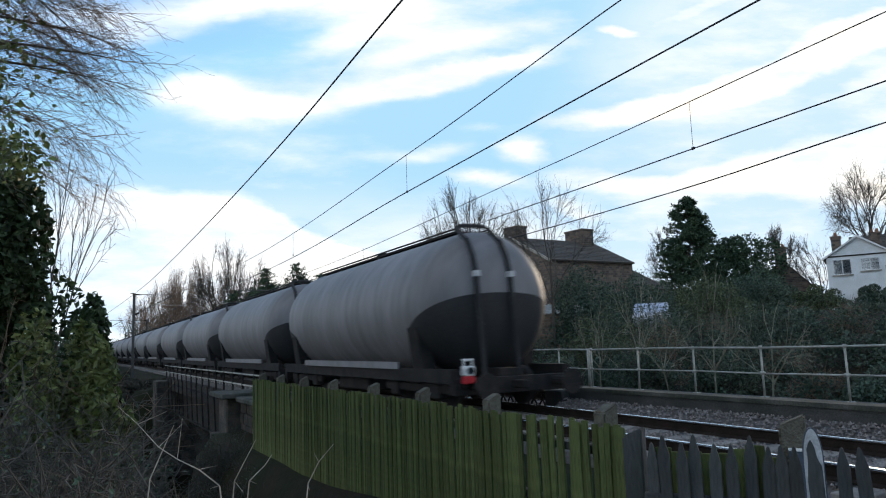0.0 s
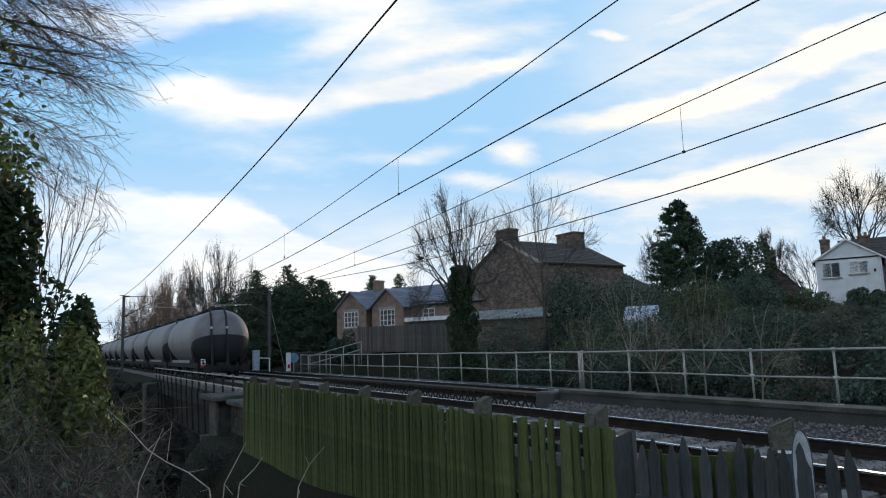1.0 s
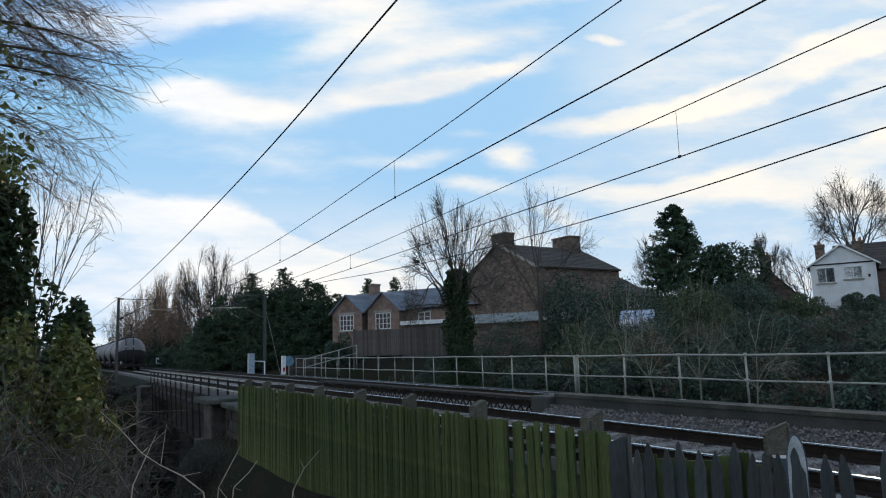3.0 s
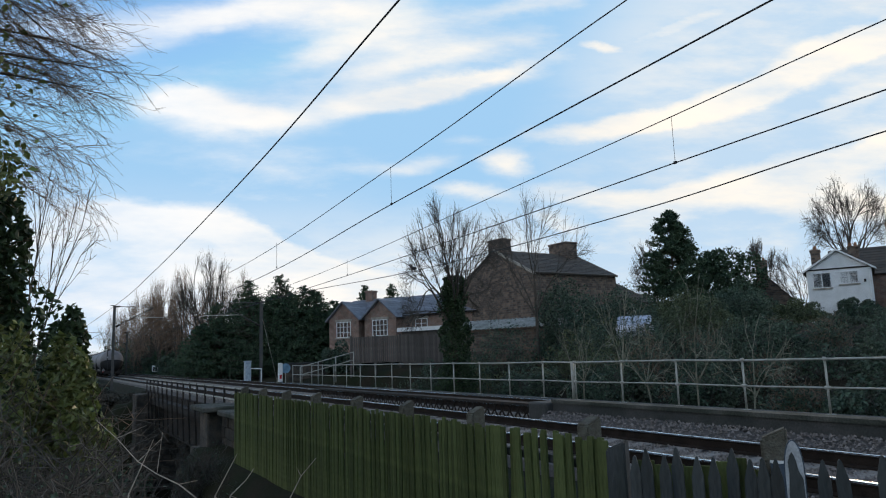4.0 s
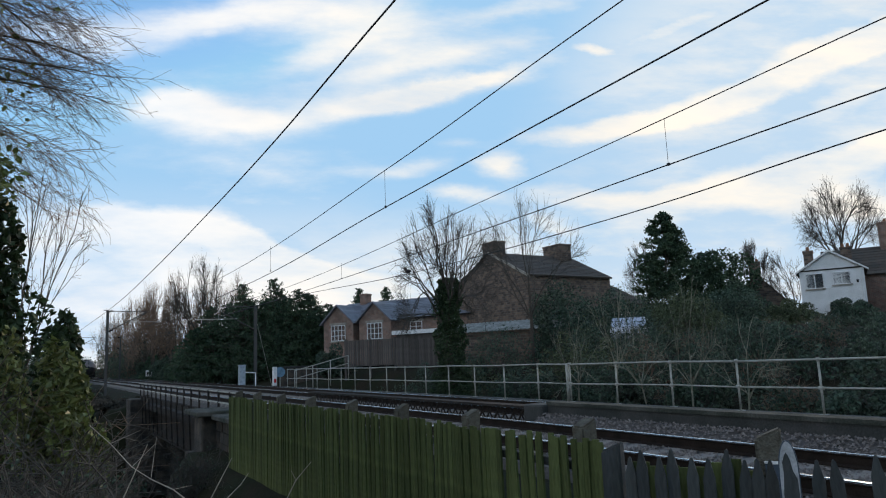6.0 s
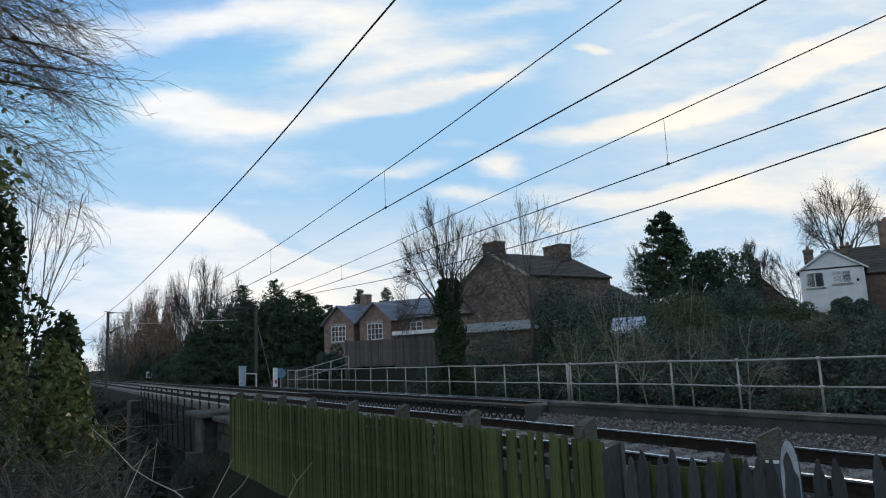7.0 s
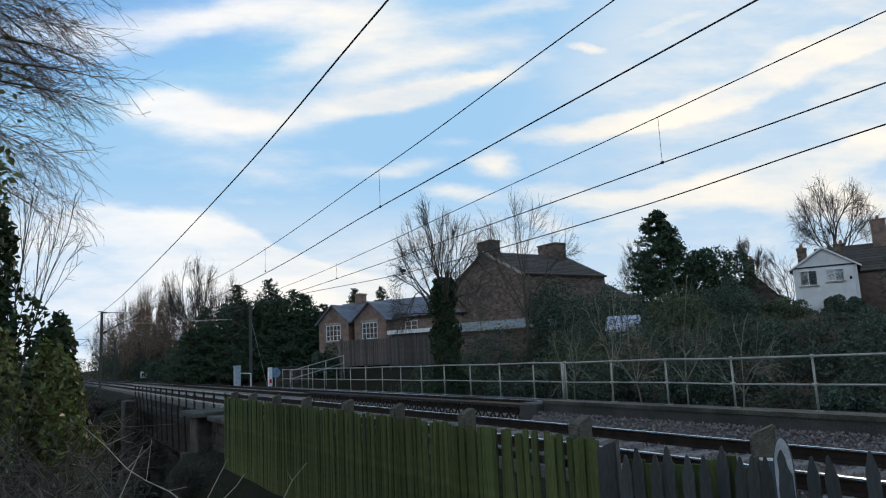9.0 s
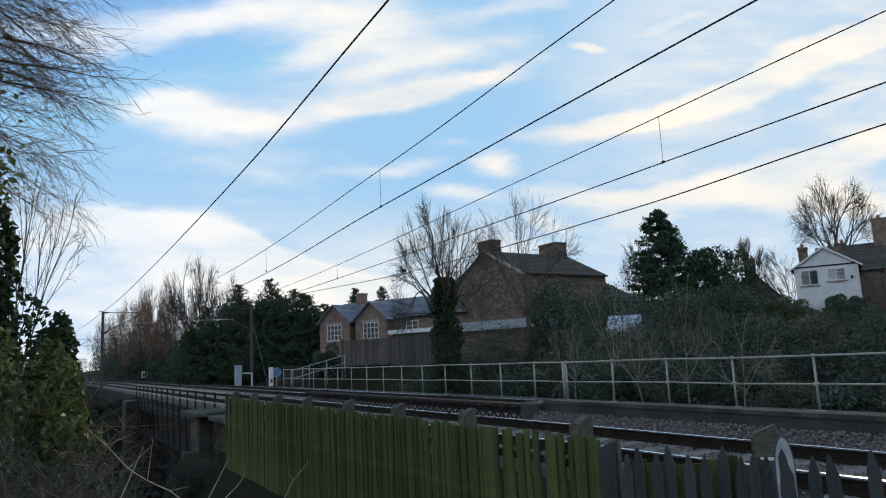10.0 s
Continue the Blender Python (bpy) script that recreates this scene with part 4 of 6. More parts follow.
def fences():
    rng = random.Random(3)
    f = thing("paling_fence", "tall closely boarded paling fence, green with moss", "fence")
    me = None
    y = 4.15
    x0 = 3.72
    while y < 16.5:
        if me is None:
            ob = part("paling", paling(0.061, 1.62, "round"), M["mossy"], f)
            me = ob.data
        else:
            ob = new("paling", me)
            ob.parent = f
        ob.matrix_basis = pose(x0 + rng.uniform(-0.004, 0.004), y, -1.1 + rng.uniform(-0.028, 0.022), rng.gauss(0, 0.5), rng.gauss(0, 0.6), 90 + rng.gauss(0, 1.2))
        y += 0.07
    for z in (-0.75, -0.2, 0.3):
        part("arris_rail", boxed((3.74, 4.1, z - 0.035), (3.81, 16.5, z + 0.035), 0.006), M["greywood"], f)
    for y in (4.57, 6.35, 7.98, 9.67, 11.42, 13.1, 14.8, 16.4):
        p = part("fence_post", wedge_post(0.15, -1.3, 0.66), M["oldpost"], f, "mossy post with a slanting top")
        p.location = (3.9, y, 0)
        p.rotation_euler = (radians(rng.gauss(0, 1)), radians(rng.gauss(0, 1)), 0)

    g = thing("picket_fence", "old weathered grey picket fence with pointed broken tops", "fence")
    A, B = Vector((3.55, 3.75)), Vector((4.75, 1.95))
    d = (B - A)
    turn = math.degrees(math.atan2(d.y, d.x))
    fr = [0.012 + 0.046 * i for i in range(10)] + [0.545, 0.62, 0.70, 0.785, 0.87, 0.95]
    for i, f0 in enumerate(fr):
        c = A + d * f0
        h = 1.48 + rng.uniform(-0.05, 0.03) + 0.04 * f0
        ob = part("picket", paling(0.076, h, "point"), M["greywood"], g)
        ob.matrix_basis = pose(c.x, c.y, -0.98, rng.gauss(0, 1.2), rng.gauss(0, 1.5), turn + rng.gauss(0, 4))
        if i < 9:
            c = A + d * (f0 + 0.026)
            ob = part("backing_board", boxed((-0.06, 0.1, 0), (0.06, 0.12, 1.41 + rng.uniform(-0.05, 0.03)), 0.004), M["mossy"], g)
            ob.matrix_basis = pose(c.x, c.y, -0.98, 0, 0, turn)
    for z in (-0.6, 0.08):
        ob = part("rail", boxed((-0.05, 0.03, -0.04), (d.length + 0.1, 0.09, 0.04), 0.006), M["greywood"], g)
        ob.matrix_basis = pose(A.x, A.y, z, 0, 0, turn)
    for f0, w, top in ((-0.03, 0.14, 0.55), (0.45, 0.16, 0.66)):
        c = A + d * f0
        ob = part("fence_post", wedge_post(w, -1.1, top), M["oldpost"] if f0 > 0 else M["greywood"], g)
        ob.matrix_basis = pose(c.x + 0.1, c.y + 0.14, 0, 0, 0, turn)

    # back of an arched signboard leaning on the fence, and a dark barrel behind it
    s = thing("arched_board", "grey arched board with a peeling white painted edge", "signboard")
    c = A + d * 0.485
    pts = [(-0.055, 0, 0)] + [(0.055 * math.cos(math.pi - math.pi * k / 12), 0, 1.4 + 0.2 * math.sin(math.pi * k / 12)) for k in range(13)] + [(0.055, 0, 0)]
    part("panel", poly(bmesh.new(), pts, (0, 0.02, 0)), M["board_white"], s)
    dark = [(-0.03, 0), (-0.034, 1.1), (-0.04, 1.28), (-0.03, 1.40), (-0.034, 1.47), (-0.02, 1.51), (-0.008, 1.53), (0.002, 1.51), (0.012, 1.48), (0.022, 1.42), (0.044, 1.37), (0.047, 1.2), (0.046, 0)]
    part("stain", poly(bmesh.new(), [(x, -0.003, z) for x, z in dark], (0, 0.002, 0)), M["greywood"], s, "bare grey patch where the paint is gone")
    bm = bmesh.new()
    for p, q in zip(pts[:-1], pts[1:]):
        tube(bm, p, q, 0.0035, n=6)
    part("edging", bm, M["navy"], s, "dark blue painted edge")
    s.matrix_basis = pose(c.x - 0.09, c.y - 0.02, -0.98, 4, 0, turn + 6)
    b = thing("pipe_post", "dark blue plastic pipe with a pale rim behind pickets", "pipe")
    part("pipe", tubed((0, 0, -0.98), (0, 0, 0.44), 0.05, n=18), M["navy"], b, smooth=True)
    part("rim", tubed((0, 0, 0.44), (0, 0, 0.452), 0.054, 0.052, 18), M["white"], b, "pale rim")
    c = A + d * 0.435
    b.location = (c.x + 0.06, c.y + 0.05, 0)


fences()


# ---- the train ----
WAGON = 11.3


def wagon_model():
    w = thing("tank_wagon", "dusty grey bogie tank wagon with a black lower end", "tank wagon", group="train of tank wagons")
    R, zc, L = 1.39, 1.94, 10.3
    y0 = 0.5
    prof = [(0.0, 0.02), (0.015, 0.3), (0.06, 0.58), (0.12, 0.78), (0.2, 0.94), (0.32, 1.1), (0.46, 1.22), (0.64, 1.32), (0.82, 1.37), (0.98, R), (1.8, R), (3.4, R), (5.15, R)]
    prof = prof + [(L - a, r) for a, r in prof[-2::-1]]
    n = 56

    def shell(dark, back=True):
        bm = bmesh.new()
        rings = [[bm.verts.new((r * math.sin(2 * math.pi * k / n), y0 + a, zc + r * math.cos(2 * math.pi * k / n))) for k in range(n)] for a, r in prof]
        for ra, rb in zip(rings[:-1], rings[1:]):
            for k in range(n):
                bm.faces.new((ra[k], ra[(k + 1) % n], rb[(k + 1) % n], rb[k]))
        bm.faces.new(rings[0]), bm.faces.new(rings[-1])
        cuts = []
        for e, s in ((y0, 1), (y0 + L, -1)):
            cuts.append((Vector((0, e, zc + 0.14)), Vector((0, s * 0.42, 1)).normalized(), e + s * 1.35, s))
        for co, no, yl, s in cuts:
            bmesh.ops.bisect_plane(bm, geom=bm.verts[:] + bm.edges[:] + bm.faces[:], plane_co=co, plane_no=no)
            bmesh.ops.bisect_plane(bm, geom=bm.verts[:] + bm.edges[:] + bm.faces[:], plane_co=(0, yl, 0), plane_no=(0, 1, 0))
        gone = []
        for f in bm.faces:
            c = f.calc_center_median()
            low = any((c - co).dot(no) < 0 and (c.y - yl) * s < 0 for co, no, yl, s in cuts)
            if low != dark or (dark and (c.y > y0 + L / 2) == back):
                gone.append(f)
        bmesh.ops.delete(bm, geom=gone, context="FACES")
        bmesh.ops.recalc_face_normals(bm, faces=bm.faces)
        return bm

    part("tank", shell(False), M["tank"], w, smooth=True)
    for back in (True, False):
        part("tank_end", shell(True, back), M["tank_dark"], w, "black painted lower tank end", smooth=True)
    # end ladder hoops over the top
    for s in (-0.6, 0.12):
        pts = [(s + 0.05, y0 - 0.10, 0.6), (s + 0.03, y0 - 0.06, 1.6), (s, y0 - 0.03, 2.0), (s, y0 + 0.0, 2.4), (s, y0 + 0.10, 2.75), (s, y0 + 0.27, 3.05), (s, y0 + 0.56, 3.24), (s, y0 + 0.66, 3.34)]
        bm = bmesh.new()
        for p, q in zip(pts[:-1], pts[1:]):
            tube(bm, p, q, 0.052, n=6)
        part("ladder_stile", bm, M["tank_dark"], w)
        part("ladder_bracket", boxed((s - 0.05, y0 - 0.08, 2.36), (s + 0.05, y0 + 0.04, 2.46)), M["lamp_white"], w)
    bm = bmesh.new()
    arc = [(-0.6, 3.34), (-0.5, 3.39), (-0.24, 3.4), (0.02, 3.39), (0.12, 3.34)]
    for (xa, za), (xb, zb) in zip(arc[:-1], arc[1:]):
        tube(bm, (xa, y0 + 0.66, za), (xb, y0 + 0.66, zb), 0.042, n=6)
    part("ladder_hoop", bm, M["tank_dark"], w)
    bm = bmesh.new()
    box(bm, (-0.36, y0 + 1.1, 3.33), (0.36, L - 0.2, 3.37))
    for s in (-0.36, 0.36):
        tube(bm, (s, y0 + 1.1, 3.41), (s, L - 0.2, 3.41), 0.02, n=5)
    part("top_walkway", bm, M["underframe"], w)
    part("filler_dome", tubed((0, 5.6, 3.2), (0, 5.6, 3.42), 0.36, n=16), M["tank_dark"], w)
    for y in (1.7, 9.6):
        for s in (-1, 1):
            part("saddle", poly(bmesh.new(), [(s * 1.2, y - 0.25, 0.65), (s * 1.2, y + 0.25, 0.65), (s * 1.34, y + 0.2, 1.5), (s * 1.34, y - 0.2, 1.5)], (-s * 0.25, 0, 0)), M["underframe"], w)
    bm = bmesh.new()
    for s in (-1, 1):
        box(bm, (s * 1.18 - 0.06, 0.35, 0.5), (s * 1.18 + 0.06, 10.9, 0.74))
    box(bm, (-1.22, 0.3, 0.3), (1.22, 0.5, 0.58), 0.01)
    box(bm, (-1.22, 10.8, 0.3), (1.22, 11.0, 0.58), 0.01)
    box(bm, (-0.25, 0.4, 0.5), (0.25, 10.9, 0.72))
    part("underframe", bm, M["underframe"], w)
    for s in (-1, 1):
        part("side_rail", boxed((s * 1.27 - 0.02, 2.5, 0.72), (s * 1.27 + 0.02, 8.7, 0.86)), M["tank"], w)
        part("equipment_box", boxed((s * 0.75 - 0.3, 4.6, 0.2), (s * 0.75 + 0.3, 6.6, 0.5), 0.03), M["underframe"], w)
    for s in (-0.865, 0.865):
        for ya, yb in ((0.3, -0.18), (11.0, 11.4)):
            bm = tubed((s, ya, 0.46), (s, yb, 0.46), 0.09, n=10)
            tube(bm, (s, yb, 0.46), (s, yb + (0.04 if yb > 0 else -0.04), 0.46), 0.22, n=16)
            part("buffer", bm, M["underframe"], w)
    part("drawhook", boxed((-0.06, -0.1, 0.38), (0.06, 0.35, 0.52), 0.02), M["underframe"], w)
    for yb in (2.1, 9.2):
        bm = bmesh.new()
        for s in (-1, 1):
            box(bm, (s * 1.05 - 0.06, yb - 1.4, 0.3), (s * 1.05 + 0.06, yb + 1.4, 0.46), 0.02)
            for dy in (-0.9, 0.9):
                box(bm, (s * 1.05 - 0.1, yb + dy - 0.18, 0.2), (s * 1.05 + 0.1, yb + dy + 0.18, 0.48), 0.03)
        box(bm, (-1.1, yb - 0.2, 0.3), (1.1, yb + 0.2, 0.52))
        bo = part("bogie", bm, M["underframe"], w)
        for dy in (-0.9, 0.9):
            bm = bmesh.new()
            tube(bm, (-0.95, yb + dy, 0.36), (0.95, yb + dy, 0.36), 0.07, n=8)
            for s in (-1, 1):
                tube(bm, (s * 0.68, yb + dy, 0.36), (s * 0.82, yb + dy, 0.36), 0.36, n=24)
            part("wheelset", bm, M["underframe"], bo)
    return w


WAGONS = [wagon_model()]
for _i in range(13):
    WAGONS.append(copy_thing(WAGONS[0], pose(0, 0, 0)))


def tail_lamp():
    w = WAGONS[0]
    w["label"] = "rearmost dusty grey tank wagon carrying a tail lamp"
    lamp = part("tail_lamp", boxed((-1.12, 0.1, 0.5), (-0.92, 0.26, 0.63), 0.02), M["lamp_red"], w, "white tail lamp with a red panel")
    bm = boxed((-1.12, 0.1, 0.632), (-0.92, 0.26, 0.8), 0.02)
    tube(bm, (-1.10, 0.18, 0.78), (-1.10, 0.18, 0.89), 0.016, n=6)
    tube(bm, (-0.94, 0.18, 0.78), (-0.94, 0.18, 0.89), 0.016, n=6)
    box(bm, (-1.12, 0.15, 0.88), (-0.92, 0.21, 0.92), 0.01)
    part("case", bm, M["lamp_white"], lamp)
    part("lens", tubed((-1.02, 0.07, 0.72), (-1.02, 0.11, 0.72), 0.062, n=14), M["glass"], lamp)
    part("bracket", boxed((-1.07, 0.2, 0.44), (-0.97, 0.32, 0.52)), M["underframe"], lamp)


tail_lamp()


def motions():
    def at(s):
        return Vector((NEAR + bend(s), s, 0.0))
    for i, w in enumerate(WAGONS):
        rows = []
        for t in (0, 0.2, 0.4, 0.7, 1, 1.5, 2, 2.5, 3, 3.5, 4, 4.5, 5, 5.5, 6, 7, 8, 9, 10):
            s = rear(t) + i * WAGON
            a, b = at(s + 1.5), at(s + 9.8)
            d = b - a
            m = pose(*(a - d.normalized() * 1.5), 0, 0, math.degrees(math.atan2(-d.x, d.y)))
            rows.append((t, m))
        walk(w, rows)


def rear(t):
    """How far along the line the last wagon's end is."""
    ts, ys = (0, 0.2, 0.4, 0.7, 1.0, 1.5, 2.0, 2.5, 3.8, 5.0), (10.15, 15.3, 20.3, 27.4, 34.6, 46.1, 57.4, 68.4, 96.3, 121.7)
    return float(np.interp(t, ts, ys)) if t < 5 else 121.7 + 21.2 * (t - 5)


# ---- houses ----
def window(parent, m, w, h, cols=2, rows=2, sill=True, lintel=True, sash=0.05):
    """A window set in its wall; m: pose of its lower middle, facing -y."""
    o = new("window")
    o.parent, o.matrix_basis = parent, m
    bm = bmesh.new()
    for x0, x1 in ((-w / 2, -w / 2 + sash), (w / 2 - sash, w / 2)):
        box(bm, (x0, -0.04, 0), (x1, 0.05, h))
    for z0, z1 in ((0, sash), (h - sash, h)):
        box(bm, (-w / 2 + sash, -0.04, z0), (w / 2 - sash, 0.05, z1))
    for i in range(1, cols):
        x = -w / 2 + w * i / cols
        box(bm, (x - 0.028, -0.03, sash), (x + 0.028, 0.04, h - sash))
    for i in range(1, rows):
        z = h * i / rows
        box(bm, (-w / 2 + sash, -0.025, z - 0.022), (w / 2 - sash, 0.035, z + 0.022))
    part("frame", bm, M["white"], o)
    for i in range(cols):
        a, b = -w / 2 + w * i / cols + 0.03, -w / 2 + w * (i + 1) / cols - 0.03
        part("pane", boxed((a, 0.0, 0.04), (b, 0.012, h - 0.04)), M["glass"], o)
    if sill:
        part("sill", boxed((-w / 2 - 0.08, -0.1, -0.09), (w / 2 + 0.08, 0.05, -0.002)), M["lintel"], o)
    if lintel:
        part("lintel", boxed((-w / 2 - 0.12, -0.05, h + 0.002), (w / 2 + 0.12, 0.05, h + 0.2)), M["lintel"], o)
    return o


def chimney(parent, x, y, z0, z1, w, d, material, pots=2):
    bm = boxed((x - w / 2, y - d / 2, z0), (x + w / 2, y + d / 2, z1 - 0.14), 0.01)
    box(bm, (x - w / 2 - 0.05, y - d / 2 - 0.05, z1 - 0.14), (x + w / 2 + 0.05, y + d / 2 + 0.05, z1), 0.01)
    c = part("chimney", bm, M[material], parent)
    for i in range(pots):
        px = x + (i - (pots - 1) / 2) * w / max(1, pots) * (1 if w > d else 0)
        py = y + (i - (pots - 1) / 2) * d / max(1, pots) * (0 if w > d else 1)
        part("chimney_pot", tubed((px, py, z1 - 0.01), (px, py, z1 + 0.28), 0.12, 0.1, 10), M["pot"], c)


def slope(name, parent, a, b, c, d, material, rows=10, thick=0.09):
    """A roof slope with eave a-b and ridge d-c, in lapped courses."""
    a, b, c, d = (Vector(p) for p in (a, b, c, d))
    n = (b - a).cross(d - a).normalized()
    if n.z < 0:
        n = -n
    r = part(name, poly(bmesh.new(), [a, b, c, d], n * -thick), material, parent)
    for i in range(rows):
        f0, f1 = i / rows, (i + 1.15) / rows
        f1 = min(f1, 1)
        p = [a.lerp(d, f0) + n * 0.034, b.lerp(c, f0) + n * 0.034, b.lerp(c, f1) + n * 0.012, a.lerp(d, f1) + n * 0.012]
        part("course", poly(bmesh.new(), p, n * -0.022), material, r)
    return r


def cottage():
    # long single-storey brick cottage with two gabled bays; its front faces -y in its own space
    c = thing("cottage", "brick cottage with grey slate roof and white sash windows", "house", (20.5, 54.9, 1.9), -60)
    L, D, E, Rg = 13.5, 5.5, 2.55, 4.2
    wall = bmesh.new()
    box(wall, (0, 0, -1), (L, D, E))
    for x in (0.0, L - 0.3):
        poly(wall, [(x, 0, E), (x, D, E), (x, D / 2, Rg - 0.08)], (0.3, 0, 0))
    w = part("wall", wall, M["brick_warm"], c)
    slope("roof", c, (-0.3, -0.3, E - 0.1), (L + 0.3, -0.3, E - 0.1), (L + 0.3, D / 2, Rg), (-0.3, D / 2, Rg), M["slate"], 12)
    slope("roof", c, (L + 0.3, D + 0.3, E - 0.1), (-0.3, D + 0.3, E - 0.1), (-0.3, D / 2, Rg), (L + 0.3, D / 2, Rg), M["slate"], 6)
    for x in (0.1, 3.7):
        g = bmesh.new()
        box(g, (x, -1.0, -1), (x + 3.0, 0.0, E - 0.1))
        poly(g, [(x, -1.0, E - 0.1), (x + 3.0, -1.0, E - 0.1), (x + 1.5, -1.0, E + 1.2)], (0, 0.3, 0))
        part("gabled_bay", g, M["brick_warm"], c)
        for s in (-1, 1):
            e = x + 1.5 + s * 1.75
            slope("bay_roof", c, (e, -1.25, E - 0.25), (e, 0.4, E - 0.25), (x + 1.5, 2.3, E + 1.3), (x + 1.5, -1.25, E + 1.3), M["slate"], 8, 0.07)
        window(c, pose(x + 1.5, -1.0, 0.95), 1.45, 1.25, 4, 3)
    window(c, pose(8.4, 0, 1.0), 1.1, 1.15, 2, 3)
    window(c, pose(11.4, 0, 1.0), 1.1, 1.15, 2, 3)
    part("gutter", tubed((7.6, -0.34, E - 0.12), (L, -0.34, E - 0.12), 0.06), M["iron"], c)
    part("downpipe", tubed((3.4, -0.1, -1), (3.4, -0.1, E - 0.2), 0.05), M["iron"], c)
    chimney(c, 1.6, D / 2, Rg - 0.4, Rg + 0.75, 0.7, 0.7, "brick_warm", 0)


cottage()


def big_house():
    h = thing("brick_house", "tall old brown brick house with dark tiled roof and chimneys", "house", (27.4, 36.8, 1.6), 4.0)
    L, D, E, Rg = 7.8, 8.0, 4.9, 6.85
    wall = bmesh.new()
    box(wall, (0, 0, -1.6), (L, D, E))
    for x in (0, L - 0.3):
        poly(wall, [(x, 0, E), (x, D, E), (x, D / 2, Rg - 0.1)], (0.3, 0, 0))
    part("wall", wall, M["brick"], h)
    slope("roof", h, (-0.05, -0.25, E - 0.12), (L, -0.25, E - 0.12), (L, D / 2, Rg), (-0.05, D / 2, Rg), M["tile"], 14)
    slope("roof", h, (L, D + 0.25, E - 0.12), (-0.05, D + 0.25, E - 0.12), (-0.05, D / 2, Rg), (L, D / 2, Rg), M["tile"], 6)
    part("verge", poly(bmesh.new(), [(-0.1, -0.3, E - 0.12), (-0.1, D / 2, Rg + 0.05), (-0.1, D / 2, Rg - 0.12), (-0.1, -0.3, E - 0.3)], (0.12, 0, 0)), M["lintel"], h)
    chimney(h, 0.5, D / 2, Rg - 0.6, Rg + 0.75, 0.9, 1.5, "brick", 0)
    chimney(h, 6.6, D / 2, Rg - 0.6, Rg + 0.85, 1.1, 1.9, "brick", 0)
    # lower wing that carries the roof down
    part("wing_wall", boxed((L, 0.6, -1.6), (L + 4.6, D - 0.6, 3.1)), M["brick"], h)
    slope("wing_roof", h, (L, 0.3, 3.0), (L + 4.8, 0.3, 3.0), (L + 3.4, D / 2, 4.6), (L, D / 2, 6.3), M["tile"], 9)
    slope("wing_roof", h, (L + 4.8, D - 0.3, 3.0), (L, D - 0.3, 3.0), (L, D / 2, 6.3), (L + 3.4, D / 2, 4.6), M["tile"], 5)
    slope("wing_roof", h, (L + 4.8, 0.3, 3.0), (L + 4.8, D - 0.3, 3.0), (L + 3.4, D / 2 + 0.1, 4.6), (L + 3.4, D / 2 - 0.1, 4.6), M["tile"], 6)
    window(h, pose(L + 2.2, 0.6, 1.5), 1.3, 0.8, 3, 1)
    o = thing("outbuilding", "low outbuilding with pale lichen-spotted sheet roof", "shed", (19.6, 35.2, 0.6), -62)
    part("wall", boxed((0, 0, -0.5), (7.5, 2.6, 1.9)), M["brick"], o)
    bm = bmesh.new()
    rows = []
    for k in range(61):
        x, lift = -0.15 + k * 0.13, 0.05 * (k % 2)
        rows.append([bm.verts.new(p) for p in ((x, -0.25, 1.92 + lift), (x, 2.8, 2.55 + lift), (x, 2.8, 2.53 + lift), (x, -0.25, 1.9 + lift))])
    for p, q in zip(rows[:-1], rows[1:]):
        for n in range(4):
            bm.faces.new((p[n], q[n], q[(n + 1) % 4], p[(n + 1) % 4]))
    bm.faces.new(rows[0]), bm.faces.new(rows[-1])
    bmesh.ops.recalc_face_normals(bm, faces=bm.faces)
    part("roof", bm, M["sheeting"], o)
    p = thing("lean_to", "white-edged flat roofed lean-to beside the cottage", "shed", (22.0, 45.6, 1.3), -60)
    part("wall", boxed((0, 0, -0.6), (3.6, 2.4, 1.75)), M["fencewood"], p)
    part("roof", boxed((-0.2, -0.25, 1.8), (3.8, 2.6, 1.92)), M["sheeting"], p)
    part("fascia", boxed((-0.2, -0.29, 1.66), (3.8, -0.25, 1.94)), M["white"], p)


big_house()


